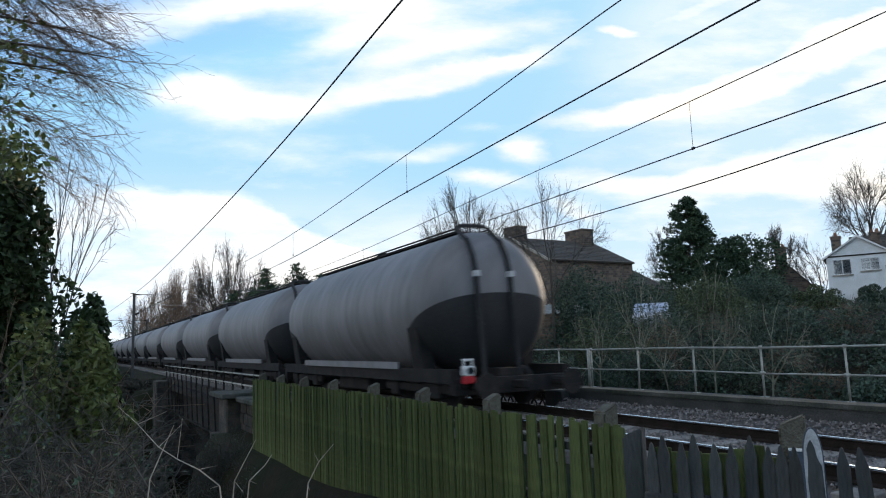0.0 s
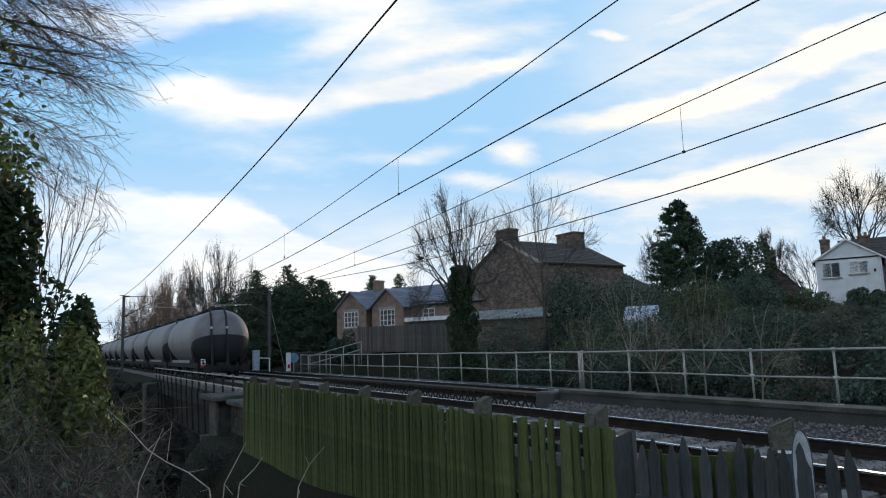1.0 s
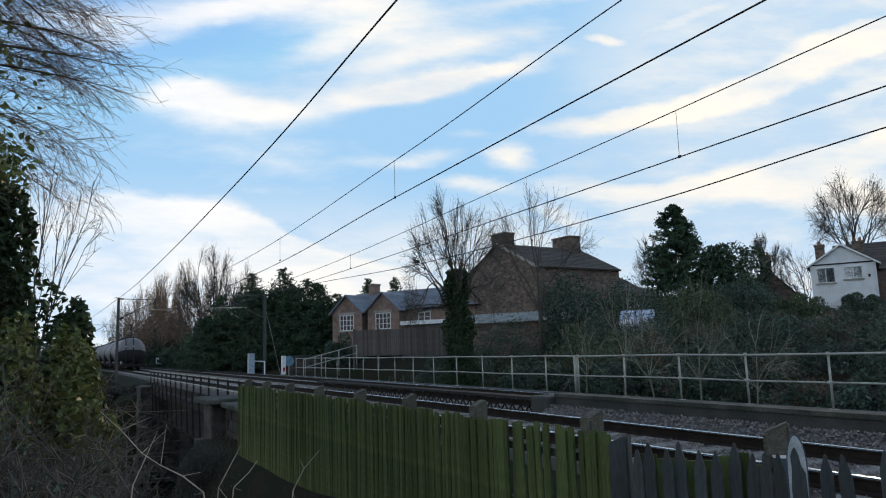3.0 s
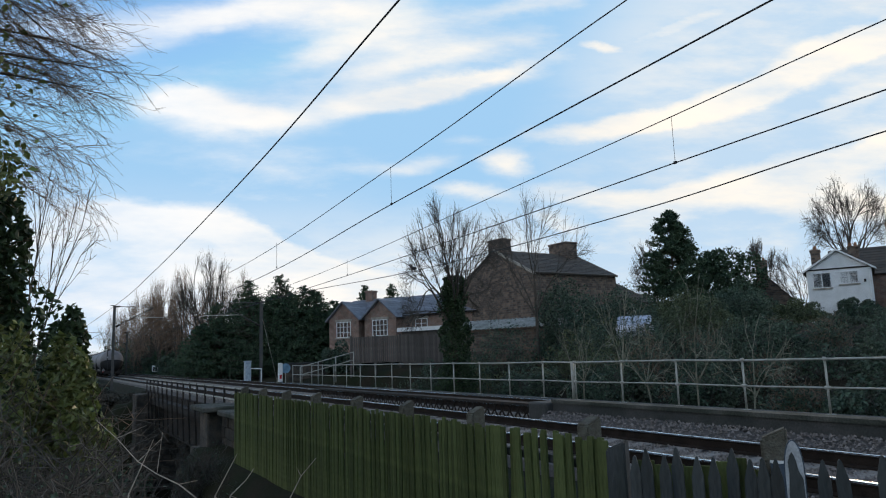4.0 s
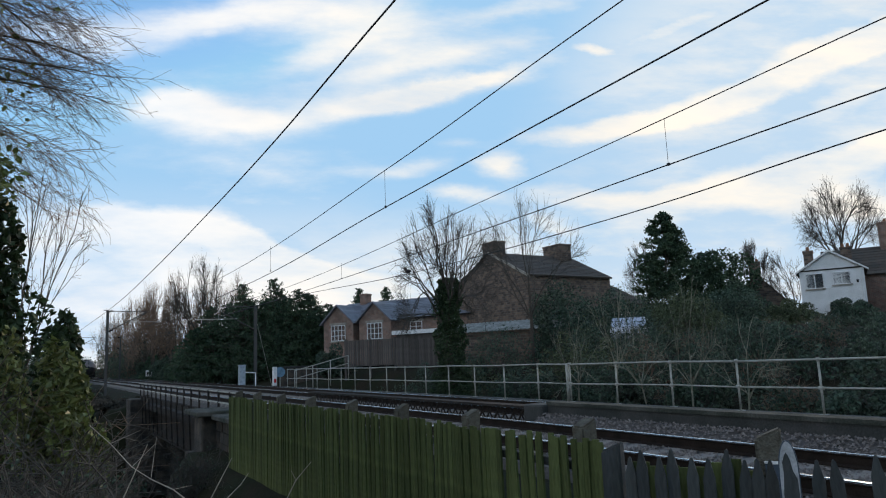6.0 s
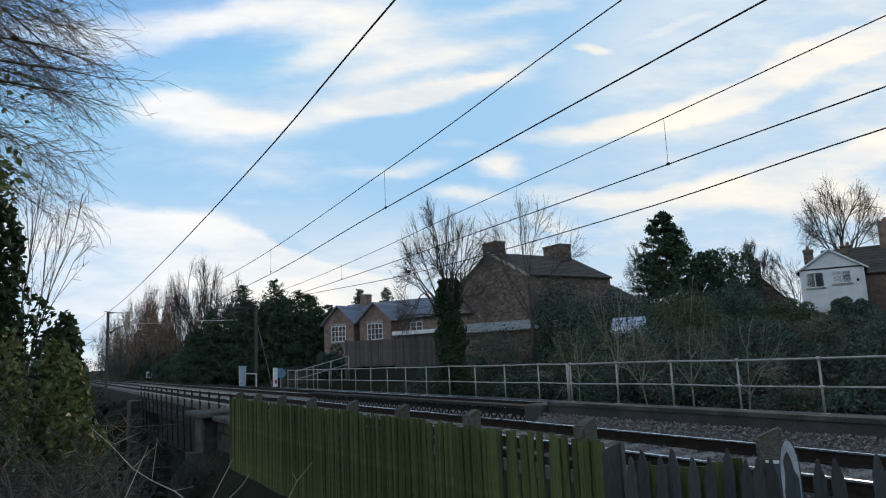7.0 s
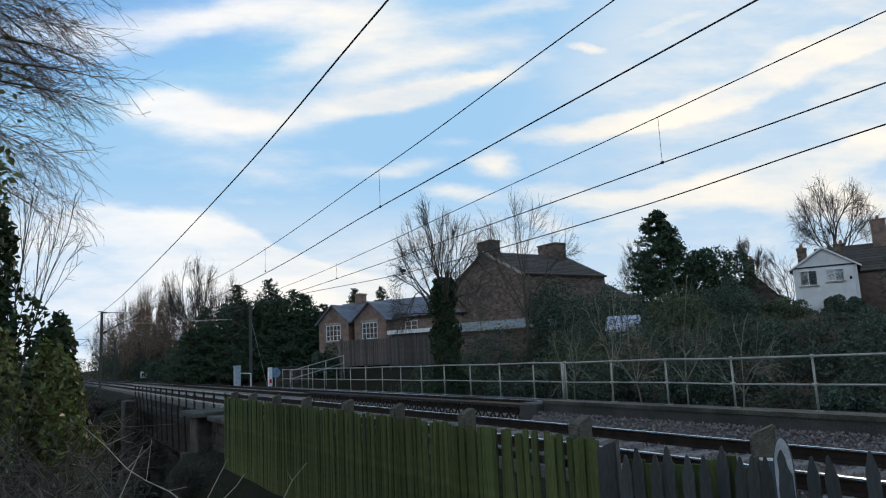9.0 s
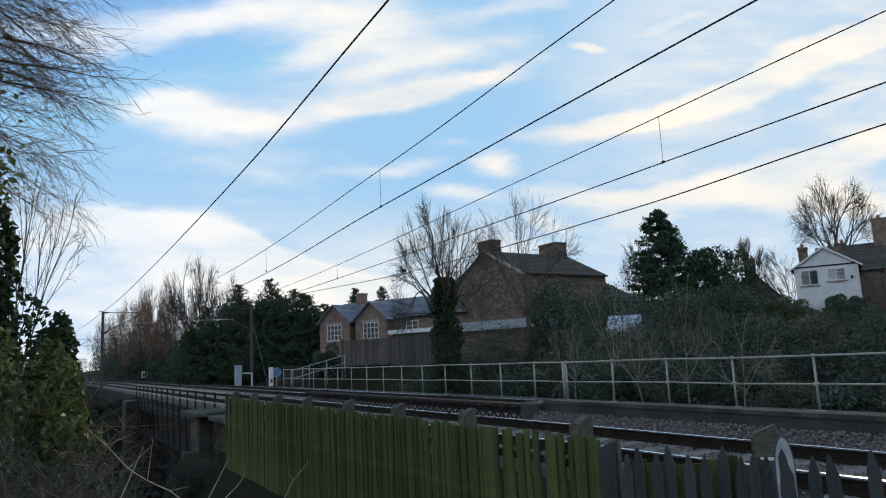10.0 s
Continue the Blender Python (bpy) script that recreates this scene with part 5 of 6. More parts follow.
def white_house():
    h = thing("white_house", "white rendered gable-fronted house with white windows", "house", (45.7, 29.7, 2.15), -60)
    W, D, E, Rg = 3.9, 9.0, 4.0, 5.3
    bm = bmesh.new()
    box(bm, (0, 0, -3), (W, 0.35, E))
    poly(bm, [(0, 0, E), (W, 0, E), (W / 2, 0, Rg - 0.1)], (0, 0.35, 0))
    part("front_wall", bm, M["render_white"], h)
    part("side_wall", boxed((0, 0.35, -3), (W, D, E)), M["brick_warm"], h, "bare red brick side wall")
    slope("roof", h, (-0.25, -0.15, E - 0.15), (-0.25, D, E - 0.15), (W / 2, D, Rg), (W / 2, -0.15, Rg), M["tile"], 8)
    slope("roof", h, (W + 0.25, D, E - 0.15), (W + 0.25, -0.15, E - 0.15), (W / 2, -0.15, Rg), (W / 2, D, Rg), M["tile"], 8)
    part("string_course", boxed((-0.02, -0.05, E - 0.06), (W + 0.02, -0.002, E + 0.03)), M["iron"], h)
    for s in (-1, 1):
        part("bargeboard", poly(bmesh.new(), [(W / 2, -0.2, Rg + 0.05), (W / 2 + s * (W / 2 + 0.28), -0.2, E - 0.14), (W / 2 + s * (W / 2 + 0.28), -0.2, E - 0.26), (W / 2, -0.2, Rg - 0.1)], (0, 0.05, 0)), M["white"], h)
    window(h, pose(0.92, 0, 2.72), 1.1, 1.05, 2, 1, lintel=False)
    window(h, pose(2.55, 0, 2.9), 1.1, 0.85, 2, 1, lintel=False)
    part("vent", boxed((3.4, -0.04, 2.95), (3.53, 0, 3.15)), M["iron"], h)
    part("downpipe", tubed((3.72, -0.06, -1), (3.72, -0.06, E - 0.1), 0.04), M["white"], h)
    chimney(h, 0.6, 2.6, E - 0.5, Rg + 0.35, 0.6, 0.9, "brick", 2)
    chimney(h, 3.0, 6.0, Rg - 1.0, Rg + 0.8, 0.7, 0.6, "brick", 2)
    k = thing("tiled_house", "dark-roofed brick house behind the white gable", "house", (51.2, 31.2, 2.2), -60)
    part("wall", boxed((0, 0, -3), (9, 7, 3.9)), M["brick_warm"], k)
    slope("roof", k, (-0.2, -0.25, 3.8), (9.2, -0.25, 3.8), (9.2, 3.5, 6.2), (-0.2, 3.5, 6.2), M["tile"], 10)
    slope("roof", k, (9.2, 7.25, 3.8), (-0.2, 7.25, 3.8), (-0.2, 3.5, 6.2), (9.2, 3.5, 6.2), M["tile"], 5)
    chimney(k, 4.4, 3.5, 5.6, 8.0, 1.0, 1.2, "brick_warm", 2)
    # far gable peeping out behind the evergreens
    g = thing("far_house", "far brick gable end with a chimney among trees", "house", (51.5, 39.8, 3.0), -50)
    bm = boxed((0, 0, -3), (4, 6, 2.0))
    poly(bm, [(0, 0, 2.0), (4, 0, 2.0), (2, 0, 4.2)], (0, 0.3, 0))
    part("wall", bm, M["brick"], g)
    for s in (-1, 1):
        slope("roof", g, (2 + s * 2.2, -0.1, 1.85), (2 + s * 2.2, 6, 1.85), (2, 6, 4.25), (2, -0.1, 4.25), M["tile"], 7)
    chimney(g, 2, 0.5, 3.6, 5.3, 0.9, 0.6, "brick", 2)


white_house()


def garden_fence():
    f = thing("garden_fence", "brown close-boarded garden fence on the bank", "fence")
    rng = random.Random(9)
    me = None
    a, b = Vector((17.7, 44.7)), Vector((22.9, 38.8))
    n = 52
    d = b - a
    turn = math.degrees(math.atan2(d.y, d.x))
    for i in range(n):
        c = a + d * (i / n)
        if me is None:
            ob = part("board", boxed((-0.064, -0.01, 0), (0.064, 0.012, 1.75), 0.004), M["fencewood"], f)
            me = ob.data
        else:
            ob = new("board", me)
            ob.parent = f
        ob.matrix_basis = pose(c.x, c.y, 0.85 + rng.uniform(-0.02, 0.02) + (0.0 if i < 32 else -0.12), 0, 0, turn + rng.gauss(0, 2))
    for i in range(0, n + 1, 12):
        c = a + d * (i / n)
        ob = part("post", boxed((-0.06, -0.06, -0.6), (0.06, 0.06, 2.7)), M["fencewood"], f)
        ob.matrix_basis = pose(c.x + 0.05, c.y + 0.05, 0, 0, 0, turn)


garden_fence()


def lineside():
    c = thing("lineside_cabinet", "tall pale grey-blue lineside cabinet by the crossing", "cabinet", (11.7, 48.5, -0.25))
    part("body", boxed((-0.2, -0.2, -0.1), (0.2, 0.2, 1.45), 0.02), M["cabinet"], c)
    part("lid", boxed((-0.23, -0.23, 1.45), (0.23, 0.23, 1.52), 0.01), M["cabinet"], c)
    g = thing("crossing_gate", "small white tubular gate hoop beside the cabinet", "gate", (11.85, 48.2, -0.25))
    part("stile", tubed((0.1, 0.9, 1.0), (0.65, -0.2, 0.95), 0.035), M["white"], g)
    part("stile", tubed((0.65, -0.2, -0.1), (0.65, -0.2, 0.98), 0.035), M["white"], g)
    s = thing("crossing_sign", "round pale blue sign on a post beside a white telephone box", "sign", (13.0, 45.0, -0.3))
    part("post", tubed((0.3, 0, -0.2), (0.3, 0, 1.0), 0.03), M["galv"], s)
    part("disc", tubed((0.3, -0.03, 1.0), (0.3, 0.0, 1.0), 0.32, n=24), M["blue_sign"], s)
    part("telephone_box", boxed((-0.18, -0.1, 0.15), (0.08, 0.12, 1.35), 0.02), M["white"], s)
    part("notice", boxed((-0.12, -0.12, 0.35), (0.02, -0.1, 0.6)), M["lamp_red"], s)
    b = thing("speed_board", "small white speed board with dark figures on a post", "sign", (12.5, 104.0, -0.6))
    part("post", tubed((0, 0, -0.2), (0, 0, 1.3), 0.04), M["mast"], b)
    part("board", boxed((-0.42, -0.03, 0.9), (0.42, 0.0, 1.75), 0.02), M["white"], b)
    for x in (-0.18, 0.15):
        part("figure_bar", boxed((x - 0.09, -0.042, 1.0), (x + 0.09, -0.03, 1.5)), M["iron"], b)
    w = thing("parapet_wall", "low stone parapet wall beside the path", "wall", (13.8, 50.5, -0.4), -20)
    part("body", boxed((1.0, 0, -0.3), (6.5, 0.4, 1.3), 0.03), M["masonry"], w)
    part("coping", boxed((0.95, -0.06, 1.302), (6.55, 0.46, 1.42), 0.02), M["concrete"], w)
    v = thing("parked_car", "silver parked car half hidden behind bare shrubs", "car", (25.4, 25.7, 1.35), 40)
    bm = bmesh.new()
    poly(bm, [(-2.0, -0.8, 0.3), (2.0, -0.8, 0.3), (2.1, -0.8, 0.75), (1.2, -0.8, 0.9), (0.7, -0.8, 1.38), (-1.1, -0.8, 1.42), (-1.9, -0.8, 0.95), (-2.1, -0.8, 0.7)], (0, 1.6, 0))
    bmesh.ops.bevel(bm, geom=bm.edges[:], offset=0.06, segments=2, affect="EDGES")
    part("body", bm, M["car_paint"], v, smooth=False)
    for s in (-0.815, 0.805):
        part("side_window", poly(bmesh.new(), [(-1.55, s, 0.95), (0.85, s, 0.95), (0.55, s, 1.3), (-1.0, s, 1.33)], (0, 0.012, 0)), M["glass"], v)
    for x in (-1.25, 1.3):
        for s in (-0.82, 0.62):
            part("wheel", tubed((x, s, 0.31), (x, s + 0.2, 0.31), 0.31, n=18), M["tyre"], v)


lineside()


# ---- trees and scrub ----
def planting():
    for i, (x, y, h, wd) in enumerate(((16.9, 61.8, 8.6, 5.0), (19.3, 60.2, 9.2, 5.2), (14.8, 64.0, 7.2, 4.6), (21.6, 59.5, 6.4, 4.4), (12.9, 66.0, 5.6, 3.6), (18.2, 63.0, 8.0, 5.0), (22.9, 58.6, 7.2, 3.6), (20.6, 58.4, 7.6, 4.6), (15.8, 62.0, 7.4, 4.8), (13.6, 64.2, 5.4, 4.2))):
        conifer("conifer", "tall dense dark green cypress beside the line", (x, y, -0.3), h, wd * 1.5, 11 + i, n=27000, tops=5, spray=0.24, group="dark conifers")
    conifer("conifer", "small dark conifer behind the cottage roof", (26.5, 62.0, 0.6), 7.4, 4.0, 24, n=8000, tops=2, group="dark conifers")
    conifer("conifer", "small dark conifer behind the cottage roof", (29.0, 61.5, 0.6), 7.4, 3.8, 25, n=8000, tops=2, group="dark conifers")
    bare_tree("bare_tree", "small bare tree behind the cottage roof", (34, 60, 0.6), 7.4, 3.6, 0.1, 26, material="dark_twig", levels=6, tip=0.009)
    bare_tree("bare_tree", "bare winter tree with a broad round crown", (18.2, 95, -0.5), 16.4, 9.6, 0.3, 21, group="bare trees behind the line", material="dark_twig", levels=7, bole=0.2, tip=0.012)
    belt = ((15.0, 99, 14.1, 6.0), (14.2, 114, 14.6, 6.0), (13.6, 135, 14.6, 7.0), (13.7, 165, 14.6, 7.5), (16.5, 104, 14.9, 6.2), (21.2, 97, 14.2, 7.0), (15.2, 119, 15.2, 6.0),
            (13.9, 119, 14.0, 6.0), (13.6, 148, 14.2, 7.0), (16.9, 99, 12.0, 5.0), (19.0, 99, 13.5, 6.0), (13.4, 107, 11.0, 5.0), (14.4, 128, 14.0, 6.5), (13.5, 185, 14.5, 8.0))
    # these crowns keep the lighter warm twig: low sunlight put into the colour
    for i, (x, y, h, w) in enumerate(belt):
        bare_tree("bare_tree", "bare brownish winter tree in the belt beyond the bridge", (x, y, -0.5), h, w, 0.17, 30 + i, group="bare trees behind the line", levels=6, bole=0.14, angle=29, up=0.02, tip=0.011)
    for i in range(16):
        x, y = 13.9 + 0.55 * i + 0.4 * (i % 3), 128 - 3.4 * i * (0.75 if i > 8 else 1)
        h = 7.6 - 0.1 * i + 0.9 * (i % 2)
        bush("thicket", "hazy brown leafless thicket under the bare trees", "thicket", (x + 1.5, y, -0.6), (6.0, 5.0, h), 560 + i, leaf="thicket", n=4200, leafsize=0.3, stems=60, group="belt thickets", twiggy=1.25, thick=1.6)
    for i, (x, y, h) in enumerate(((14.8, 196, 10.5), (15.0, 174, 10), (15.2, 156, 9.5), (15.4, 143, 9), (15.2, 133, 8.5))):
        bush("thicket", "hazy brown leafless thicket under the bare trees", "thicket", (x, y, -0.6), (7.0, 7.0, h), 580 + i, leaf="thicket", n=4200, leafsize=0.36, stems=60, group="belt thickets", twiggy=1.25, thick=1.8)
    for i in range(13):
        x, y = 10.6 + 1.1 * i - 0.5 * (i % 3), 88 - 1.6 * i
        k = max(1.0, 14.2 / x)
        x, y = x * k, y * k
        bush("hedge_shrub", "dark ivy-grown hedge shrub along the line", "shrub", (x, y, -0.5), (4.6, 4.6, 3.2 + 0.8 * (i % 2)), 500 + i, leaf="conifer" if i % 2 else "scrub", n=4200, leafsize=0.3, stems=24, group="lineside hedge")
    bare_tree("ivy_clad_tree", "bare tree with an ivy-wrapped trunk and fine round crown", (15.3, 26.3, -0.8), 8.9, 4.5, 0.17, 47, material="dark_twig", ivy=5.4, ivy_width=0.88, levels=7, bole=0.45, angle=29, tip=0.0055, up=0.0)
    bare_tree("bare_tree", "slender bare tree in front of the brick house", (20.6, 27.5, 0.2), 9.0, 4.8, 0.09, 43, material="dark_twig", levels=6, bole=0.35, angle=27, tip=0.0055, up=0.02, twigs=1)
    conifer("evergreen_tree", "broad dark evergreen with a pointed leader", (44.2, 40.2, 2.4), 9.9, 7.2, 51, n=34000, tops=1, spray=0.26)
    bush("evergreen_tree", "dark rounded evergreen crown", "tree", (48.6, 38.4, 2.6), (9.0, 8.0, 6.4), 52, leaf="conifer", n=26000, leafsize=0.26, stems=20, stem_mat="bark")
    bare_tree("bare_tree", "tall bare tree with a spreading crown behind the white house", (73.2, 42.5, 4.5), 14.0, 8.6, 0.3, 66, material="dark_twig", levels=7, bole=0.3, angle=28, tip=0.011, up=0.0)
    bare_tree("bare_tree", "bare tree behind the evergreens", (52, 50, 3.0), 8.8, 6.0, 0.14, 62, material="dark_twig", levels=6, bole=0.2, tip=0.011)
    bare_tree("bare_tree", "slim bare tree behind the far chimney", (58, 42, 3.5), 7.6, 3.4, 0.1, 63, material="dark_twig", levels=6, bole=0.25, angle=20, tip=0.011)
    bare_tree("bare_tree", "low bare tree beside the white house", (62, 41, 3.0), 7.0, 5.4, 0.14, 64, material="dark_twig", levels=6, bole=0.15, angle=32, tip=0.011)
    bare_tree("bare_tree", "bare tree at the far edge of the garden", (80, 38, 3.5), 11.0, 8.0, 0.18, 65, material="dark_twig", levels=6, bole=0.2, tip=0.012)

    for i, (x, y, h, l) in enumerate(((13.6, 14.6, 3.3, 0.2), (13.7, 13.4, 2.8, -0.3), (13.9, 12.2, 3.2, 0.1), (14.0, 10.8, 2.2, 0.3), (13.7, 16.2, 2.6, 0))):
        bare_tree("sapling", "pale bare sapling among the bank scrub", (x, y, ground_z(x, y)), h + 0.2, 1.7, 0.032, 90 + i, material="grey_stem", group="pale saplings", levels=3, bole=0.25, angle=38, tip=0.006, up=0.0, twigs=1, lean=l)
    for i, (x, y, w, h) in enumerate(((28.5, 29.5, 5, 3.5), (31.5, 28.0, 6, 2.9), (35.0, 27.5, 5, 2.6), (37.5, 28.5, 4.5, 2.6), (22.4, 27.6, 4, 4.7), (50.6, 24.0, 5, 5.2), (25.0, 29.6, 4.5, 4.1), (33, 31.5, 6, 3.2), (42.8, 32.2, 4.5, 2.8), (46.2, 26.5, 3.5, 1.7), (42.4, 28.8, 4.2, 1.8), (17.9, 47.6, 3.0, 2.0), (27.5, 30.5, 4.5, 3.4))):
        bush("evergreen_bush", "dense rounded dark evergreen bush in the gardens", "bush", (x, y, ground_z(x, y) - 0.1), (w, w, h), 600 + i, leaf="olive" if i in (1, 7, 10) else "scrub", n=10000, leafsize=0.14, stems=20, stem_mat="dark_twig", group="garden bushes")
    for i, (x, y, h) in enumerate(((2.2, 84, 2.6), (0.5, 95, 3.6), (2.0, 112, 3.6), (-2.5, 105, 5.0), (-5, 90, 5.0), (0, 128, 5.0), (3.5, 140, 4.0), (12.5, 128, 6.0), (17, 122, 7.0), (10, 150, 7.0), (4.5, 165, 6.0), (-6, 140, 7.0))):
        bush("distant_thicket", "hazy bare thicket beyond the bridge", "thicket", (x, y, -0.5), (h * 1.7, h * 1.7, h), 640 + i, leaf="scrub", n=2200, leafsize=0.3, stems=90, stem_mat="twig", group="distant thickets", twiggy=1.2)
    # the scrub on the bank behind the railing
    rng = random.Random(77)
    k = 0
    for x0, x1, ya, yb, n, hs in ((14.2, 15.6, 6, 40, 19, (1.3, 2.0)), (15.8, 19, 8, 36, 20, (1.8, 2.8)), (19, 25, 6, 30, 16, (2.2, 3.4)), (25, 37, 5, 30, 26, (0.8, 1.4))):
        for i in range(n):
            y = ya + (yb - ya) * (i + rng.uniform(0.2, 0.8)) / n
            x = rng.uniform(x0, x1)
            h = rng.uniform(*hs) * (0.55 if x > 1.15 * y else 0.78 if x > 0.8 * y else 1.0)
            w = max(2.2, h * rng.uniform(1.3, 1.8))
            leafy = rng.random()
            k += 1
            bush("shrub", "tangled dark evergreen shrub on the railway bank" if leafy > 0.35 else "leafless thorny shrub on the railway bank", "shrub",
                 (x, y, ground_z(x, y) - 0.1), (w, w, h), 200 + k, leaf="scrub" if leafy < 0.8 else "olive", n=(5200 if leafy > 0.3 else 1500) if y < 24 else 3600, leafsize=0.095, stems=42 if y < 24 else 24, group="bank scrub",
                 stem_mat="dark_twig" if leafy > 0.2 else "twig")


planting()


def near_plants():
    rng = np.random.default_rng(8)
    # tree out of sight to the west: its long limbs reach over with fine drooping twigs
    t = thing("overhanging_tree", "bare tree with fine drooping reddish twigs and ivy leaves", "tree", (0, 0, 0))
    trunk = [(-2.2, 8.8, -1.2, -2.0, 8.8, 2.5, 0.2, 0.16), (-2.0, 8.8, 2.5, -1.9, 8.7, 6.5, 0.16, 0.08)]
    seg = []

    def shoot(p, d, length, n, r0, droop, wob):
        nodes = []
        for i in range(n):
            d = d + rng.normal(size=3) * wob
            d[2] -= droop
            d = d / np.linalg.norm(d)
            q = p + d * length / n
            ra, rb = r0 * (1 - 0.85 * i / n), r0 * (1 - 0.85 * (i + 1) / n)
            seg.append((*p, *q, max(0.0016, ra), max(0.0014, rb)))
            p = q
            nodes.append((p, d))
        return nodes

    # long limbs that sweep out and bow down, combed with fine side shoots
    for k in range(38):
        z = 3.6 + 3.0 * k / 37
        reach = 2.2 + 0.22 * math.sin(k * 1.7) + 0.12 * rng.normal()
        d = np.array([1.0, rng.normal() * 0.12, 0.28 + rng.normal() * 0.14])
        limb = shoot(np.array([-1.95, 8.8 + rng.uniform(-0.7, 0.7), z]), d, reach, 14, 0.012 if k % 4 else 0.026, 0.05, 0.06)
        for j, (p, dd) in enumerate(limb[4:]):
            for _ in range(3):
                side = dd + rng.normal(size=3) * np.array([0.2, 0.45, 0.42])
                sub = shoot(p, side / np.linalg.norm(side), rng.uniform(0.3, 0.75) * (1 - 0.03 * j), 6, 0.0042, 0.03, 0.09)
                for q, e in sub[1:6:2]:
                    f = e + rng.normal(size=3) * np.array([0.25, 0.5, 0.5])
                    shoot(q, f / np.linalg.norm(f), rng.uniform(0.1, 0.3), 3, 0.003, 0.0, 0.12)
    seg = np.array(seg)
    big = seg[:, 6] > 0.008
    link("trunk", segments_mesh("trunk", np.concatenate([np.array(trunk), seg[big]]), 7), M["bark"], t)
    link("crown", segments_mesh("crown", seg[~big], 3), M["twig"], t)
    pts = []
    for c, r, n in (((-0.28, 7.6, 5.3), (0.25, 0.3, 0.2), 260), ((-0.75, 8.2, 4.3), (0.3, 0.4, 0.5), 260), ((-0.55, 8.0, 3.2), (0.22, 0.4, 0.22), 260)):
        pts.append(np.array(c) + rng.normal(size=(n, 3)) * np.array(r) * 0.6)
    link("ivy", leaves_mesh("ivy", np.concatenate(pts), 0.085, rng, 0.4), M["laurel"], t, "scattered green ivy leaves on the limbs")

    bush("ivy_bush", "dense dark ivy mass on an old stump", "bush", (-0.75, 10.6, -1.2), (2.5, 2.3, 4.4), 77, leaf="ivy", n=27000, leafsize=0.125, stems=30)
    bush("ivy_bush", "dense dark ivy at the foot of the bank", "bush", (-1.25, 9.9, -1.3), (1.8, 2.0, 2.6), 75, leaf="ivy", n=14000, leafsize=0.1, stems=30)
    bare_tree("elder_bush", "bare elder with upright thin branches behind ivy", (-0.3, 12.2, -1.2), 5.7, 1.9, 0.03, 76, material="dark_twig", levels=4, bole=0.4, angle=24, tip=0.003, up=0.04)
    bush("laurel_bush", "glossy green laurel bush at the ravine edge", "bush", (0.02, 9.4, -1.5), (2.1, 1.8, 3.4), 73, leaf="laurel", n=16000, leafsize=0.1, stems=30)
    for i, (x, y, s) in enumerate(((-0.2, 5.2, 1.35), (0.0, 5.9, 1.3), (-0.3, 6.6, 1.6), (0.1, 7.2, 1.4), (-0.4, 8.2, 1.8), (0.3, 8.4, 1.4), (2.6, 12.5, 1.2), (2.9, 14.6, 1.3), (3.0, 17.0, 1.4), (2.0, 16.0, 2.2), (1.4, 11.5, 1.6))):
        bush("bramble", "tangled leafless bramble with grey arching stems", "bramble", (x, y, ground_z(x, y) - 0.1), (1.7, 1.7, s), 80 + i, leaf="scrub", n=500, leafsize=0.05, stems=64, stem_mat="dark_twig", group="brambles", twiggy=1.2, thick=0.8)
    # far side of the ravine
    for i, (x, y, s) in enumerate(((1.2, 44, 3.0), (-0.6, 40, 4.6), (2.4, 47, 0.9), (3.4, 49, 0.6), (2.9, 53, 0.7), (3.6, 60, 0.6), (2.2, 64, 1.0), (3.4, 70, 0.7), (2.4, 78, 1.2), (1.0, 60, 1.4), (-2.0, 36, 5.5), (-3, 30, 5.5), (1.0, 52, 1.0), (2.6, 56, 0.9), (3.2, 41.5, 3.0))):
        bush("ravine_shrub", "dark shrub on the far side of the ravine", "shrub", (x, y, ground_z(x, y) - 0.1), (4.5, 4.5, s), 110 + i, leaf="thicket" if i % 2 else "scrub", n=4500, leafsize=0.2, stems=40, group="ravine scrub", stem_mat="dark_twig")
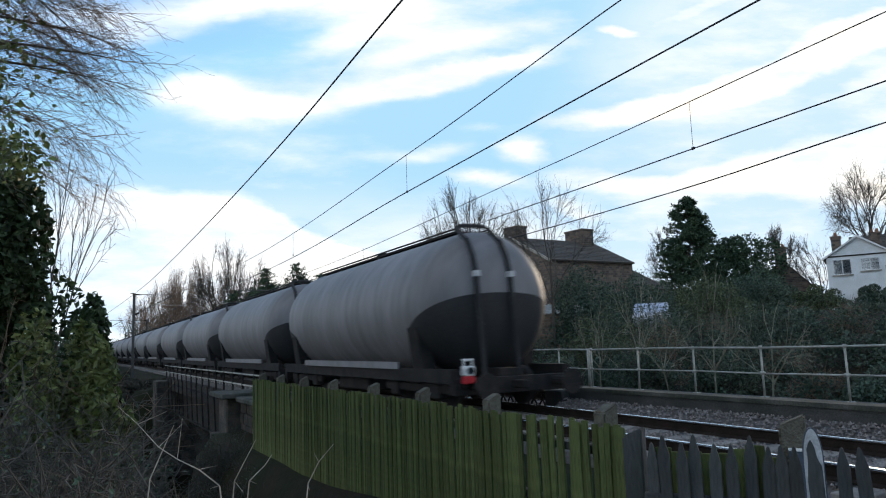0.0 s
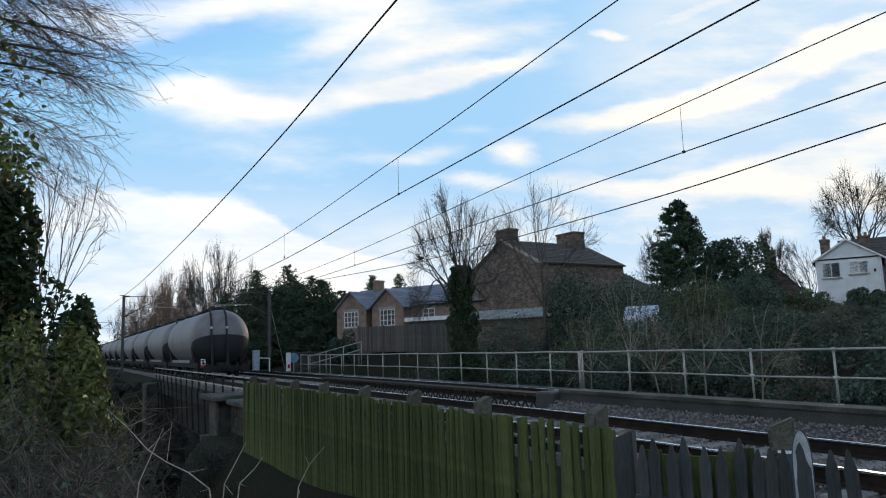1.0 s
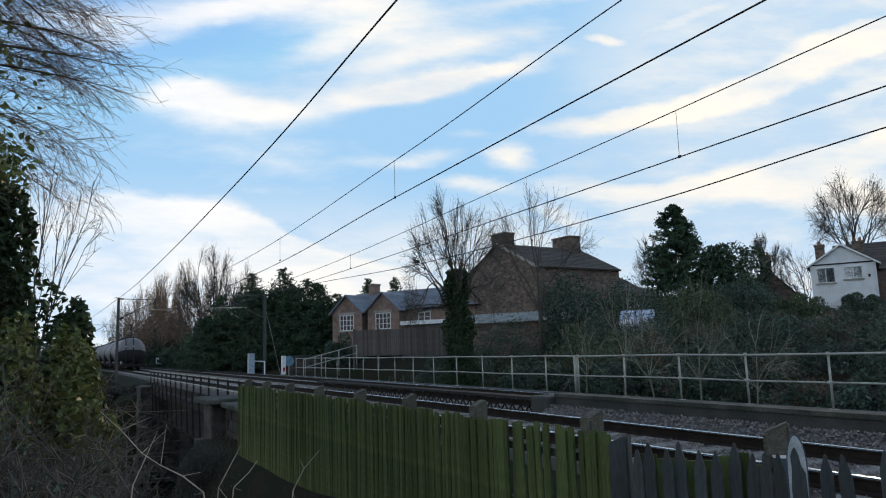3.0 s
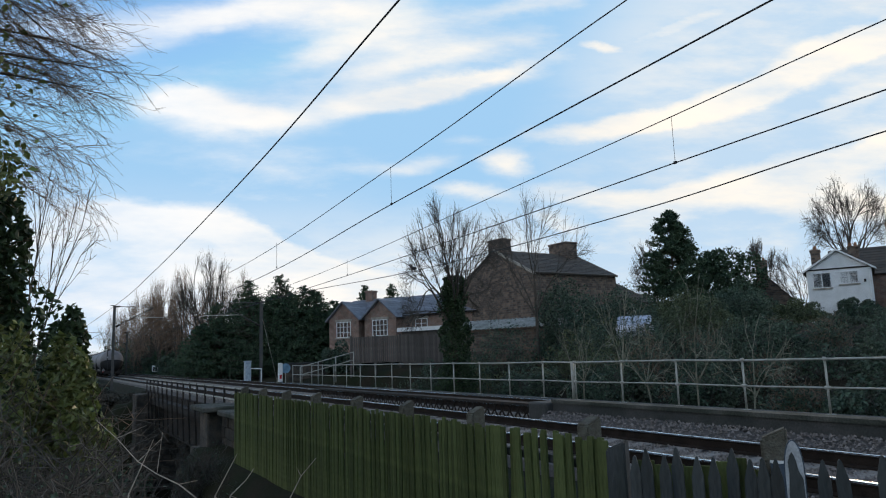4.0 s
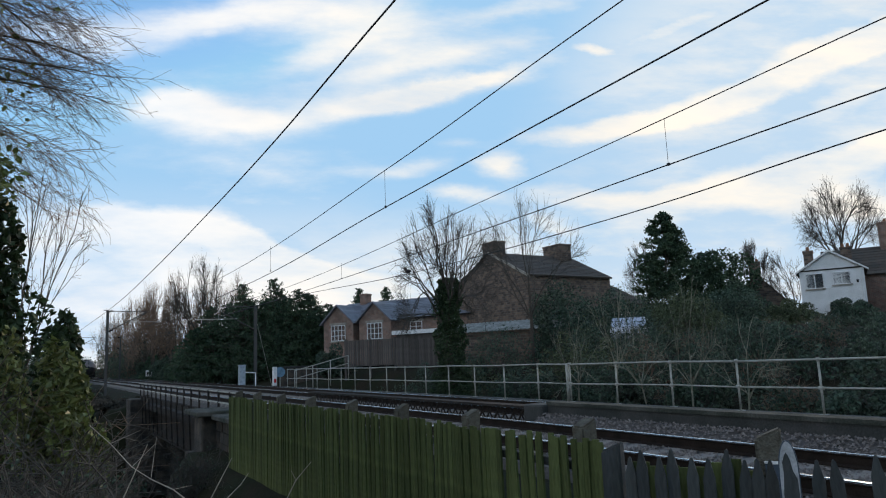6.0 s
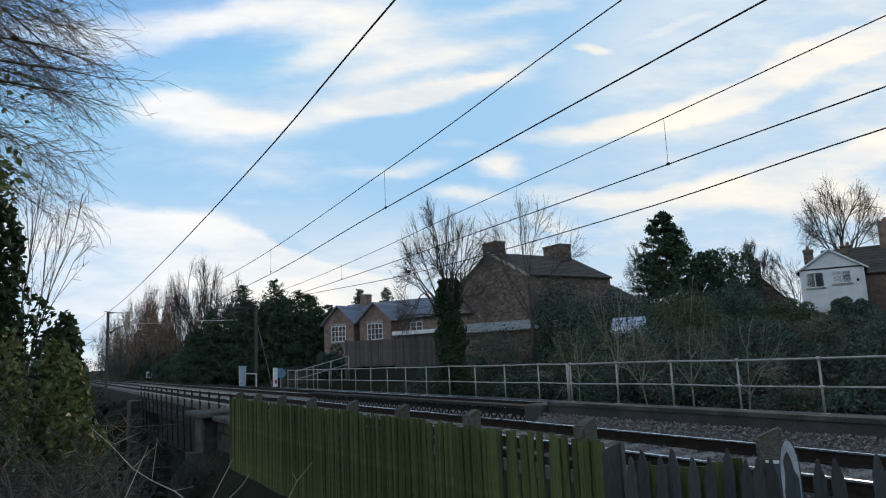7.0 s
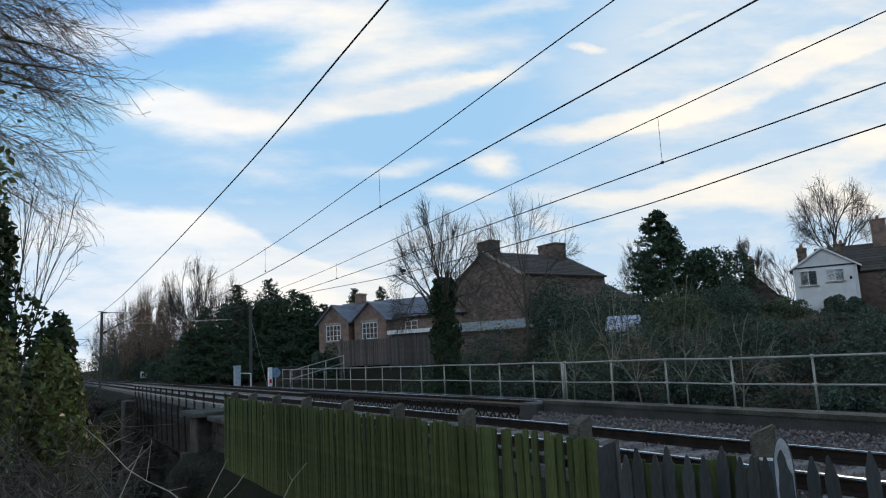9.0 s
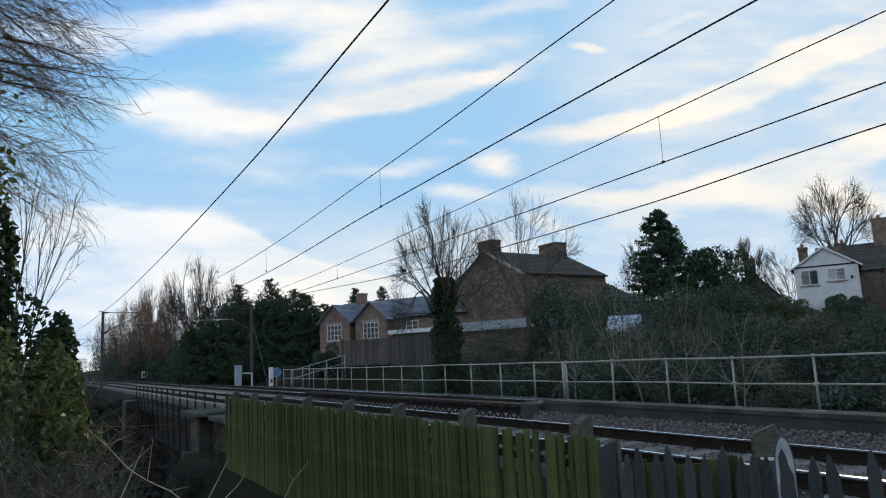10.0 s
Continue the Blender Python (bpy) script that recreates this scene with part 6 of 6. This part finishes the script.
    # dead pale stems close by
    for pts in ([(0.19, 3.69, 0.96), (0.28, 3.64, 0.87), (0.37, 3.61, 0.76), (0.45, 3.58, 0.70), (0.54, 3.53, 0.65), (0.63, 3.5, 0.57), (0.75, 3.45, -0.5)],
                [(0.43, 3.56, 0.86), (0.39, 3.6, 0.75), (0.34, 3.66, 0.61), (0.25, 3.75, -0.55)],
                [(0.77, 3.38, 0.78), (0.73, 3.41, 0.69), (0.69, 3.46, 0.59), (0.62, 3.55, -0.5)],
                [(0.84, 3.35, 0.71), (0.81, 3.37, 0.66), (0.75, 3.42, 0.59), (0.66, 3.5, -0.5)],
                [(1.09, 3.2, 0.75), (1.03, 3.24, 0.67), (0.99, 3.28, 0.57), (0.9, 3.35, -0.5)]):
        d = thing("dead_stem", "thin pale dead bramble stem with short side shoots", "dead stem", group="dead stems")
        r = np.linspace(0.0014, 0.0038, len(pts))
        seg = [(*a, *b, ra, rb) for a, b, ra, rb in zip(pts[:-1], pts[1:], r[:-1], r[1:])]
        for a in pts[1:-1]:
            e = np.array(a) + rng.normal(size=3) * 0.05 + np.array([0.02, 0, 0.06])
            seg.append((*a, *e, 0.0016, 0.0008))
        link("stem", segments_mesh("stem", seg, 5), M["pale_twig"], d)
    b = thing("perched_bird", "small dark bird perched on the overhead wire", "bird", (13.0, 25.6, 4.72), 30)
    bm = bmesh.new()
    bmesh.ops.create_uvsphere(bm, u_segments=12, v_segments=8, radius=0.09, matrix=Matrix.Translation((0, 0, 0.09)) @ Matrix.Diagonal((0.8, 1.5, 0.9, 1)))
    part("body", bm, M["bird"], b, smooth=True)
    bm = bmesh.new()
    bmesh.ops.create_uvsphere(bm, u_segments=10, v_segments=6, radius=0.05, matrix=Matrix.Translation((0, 0.12, 0.18)))
    part("head", bm, M["bird"], b, smooth=True)
    part("tail", poly(bmesh.new(), [(-0.03, -0.1, 0.07), (0.03, -0.1, 0.07), (0.04, -0.26, 0.02), (-0.04, -0.26, 0.02)], (0, 0, 0.012)), M["bird"], b)


near_plants()

motions()
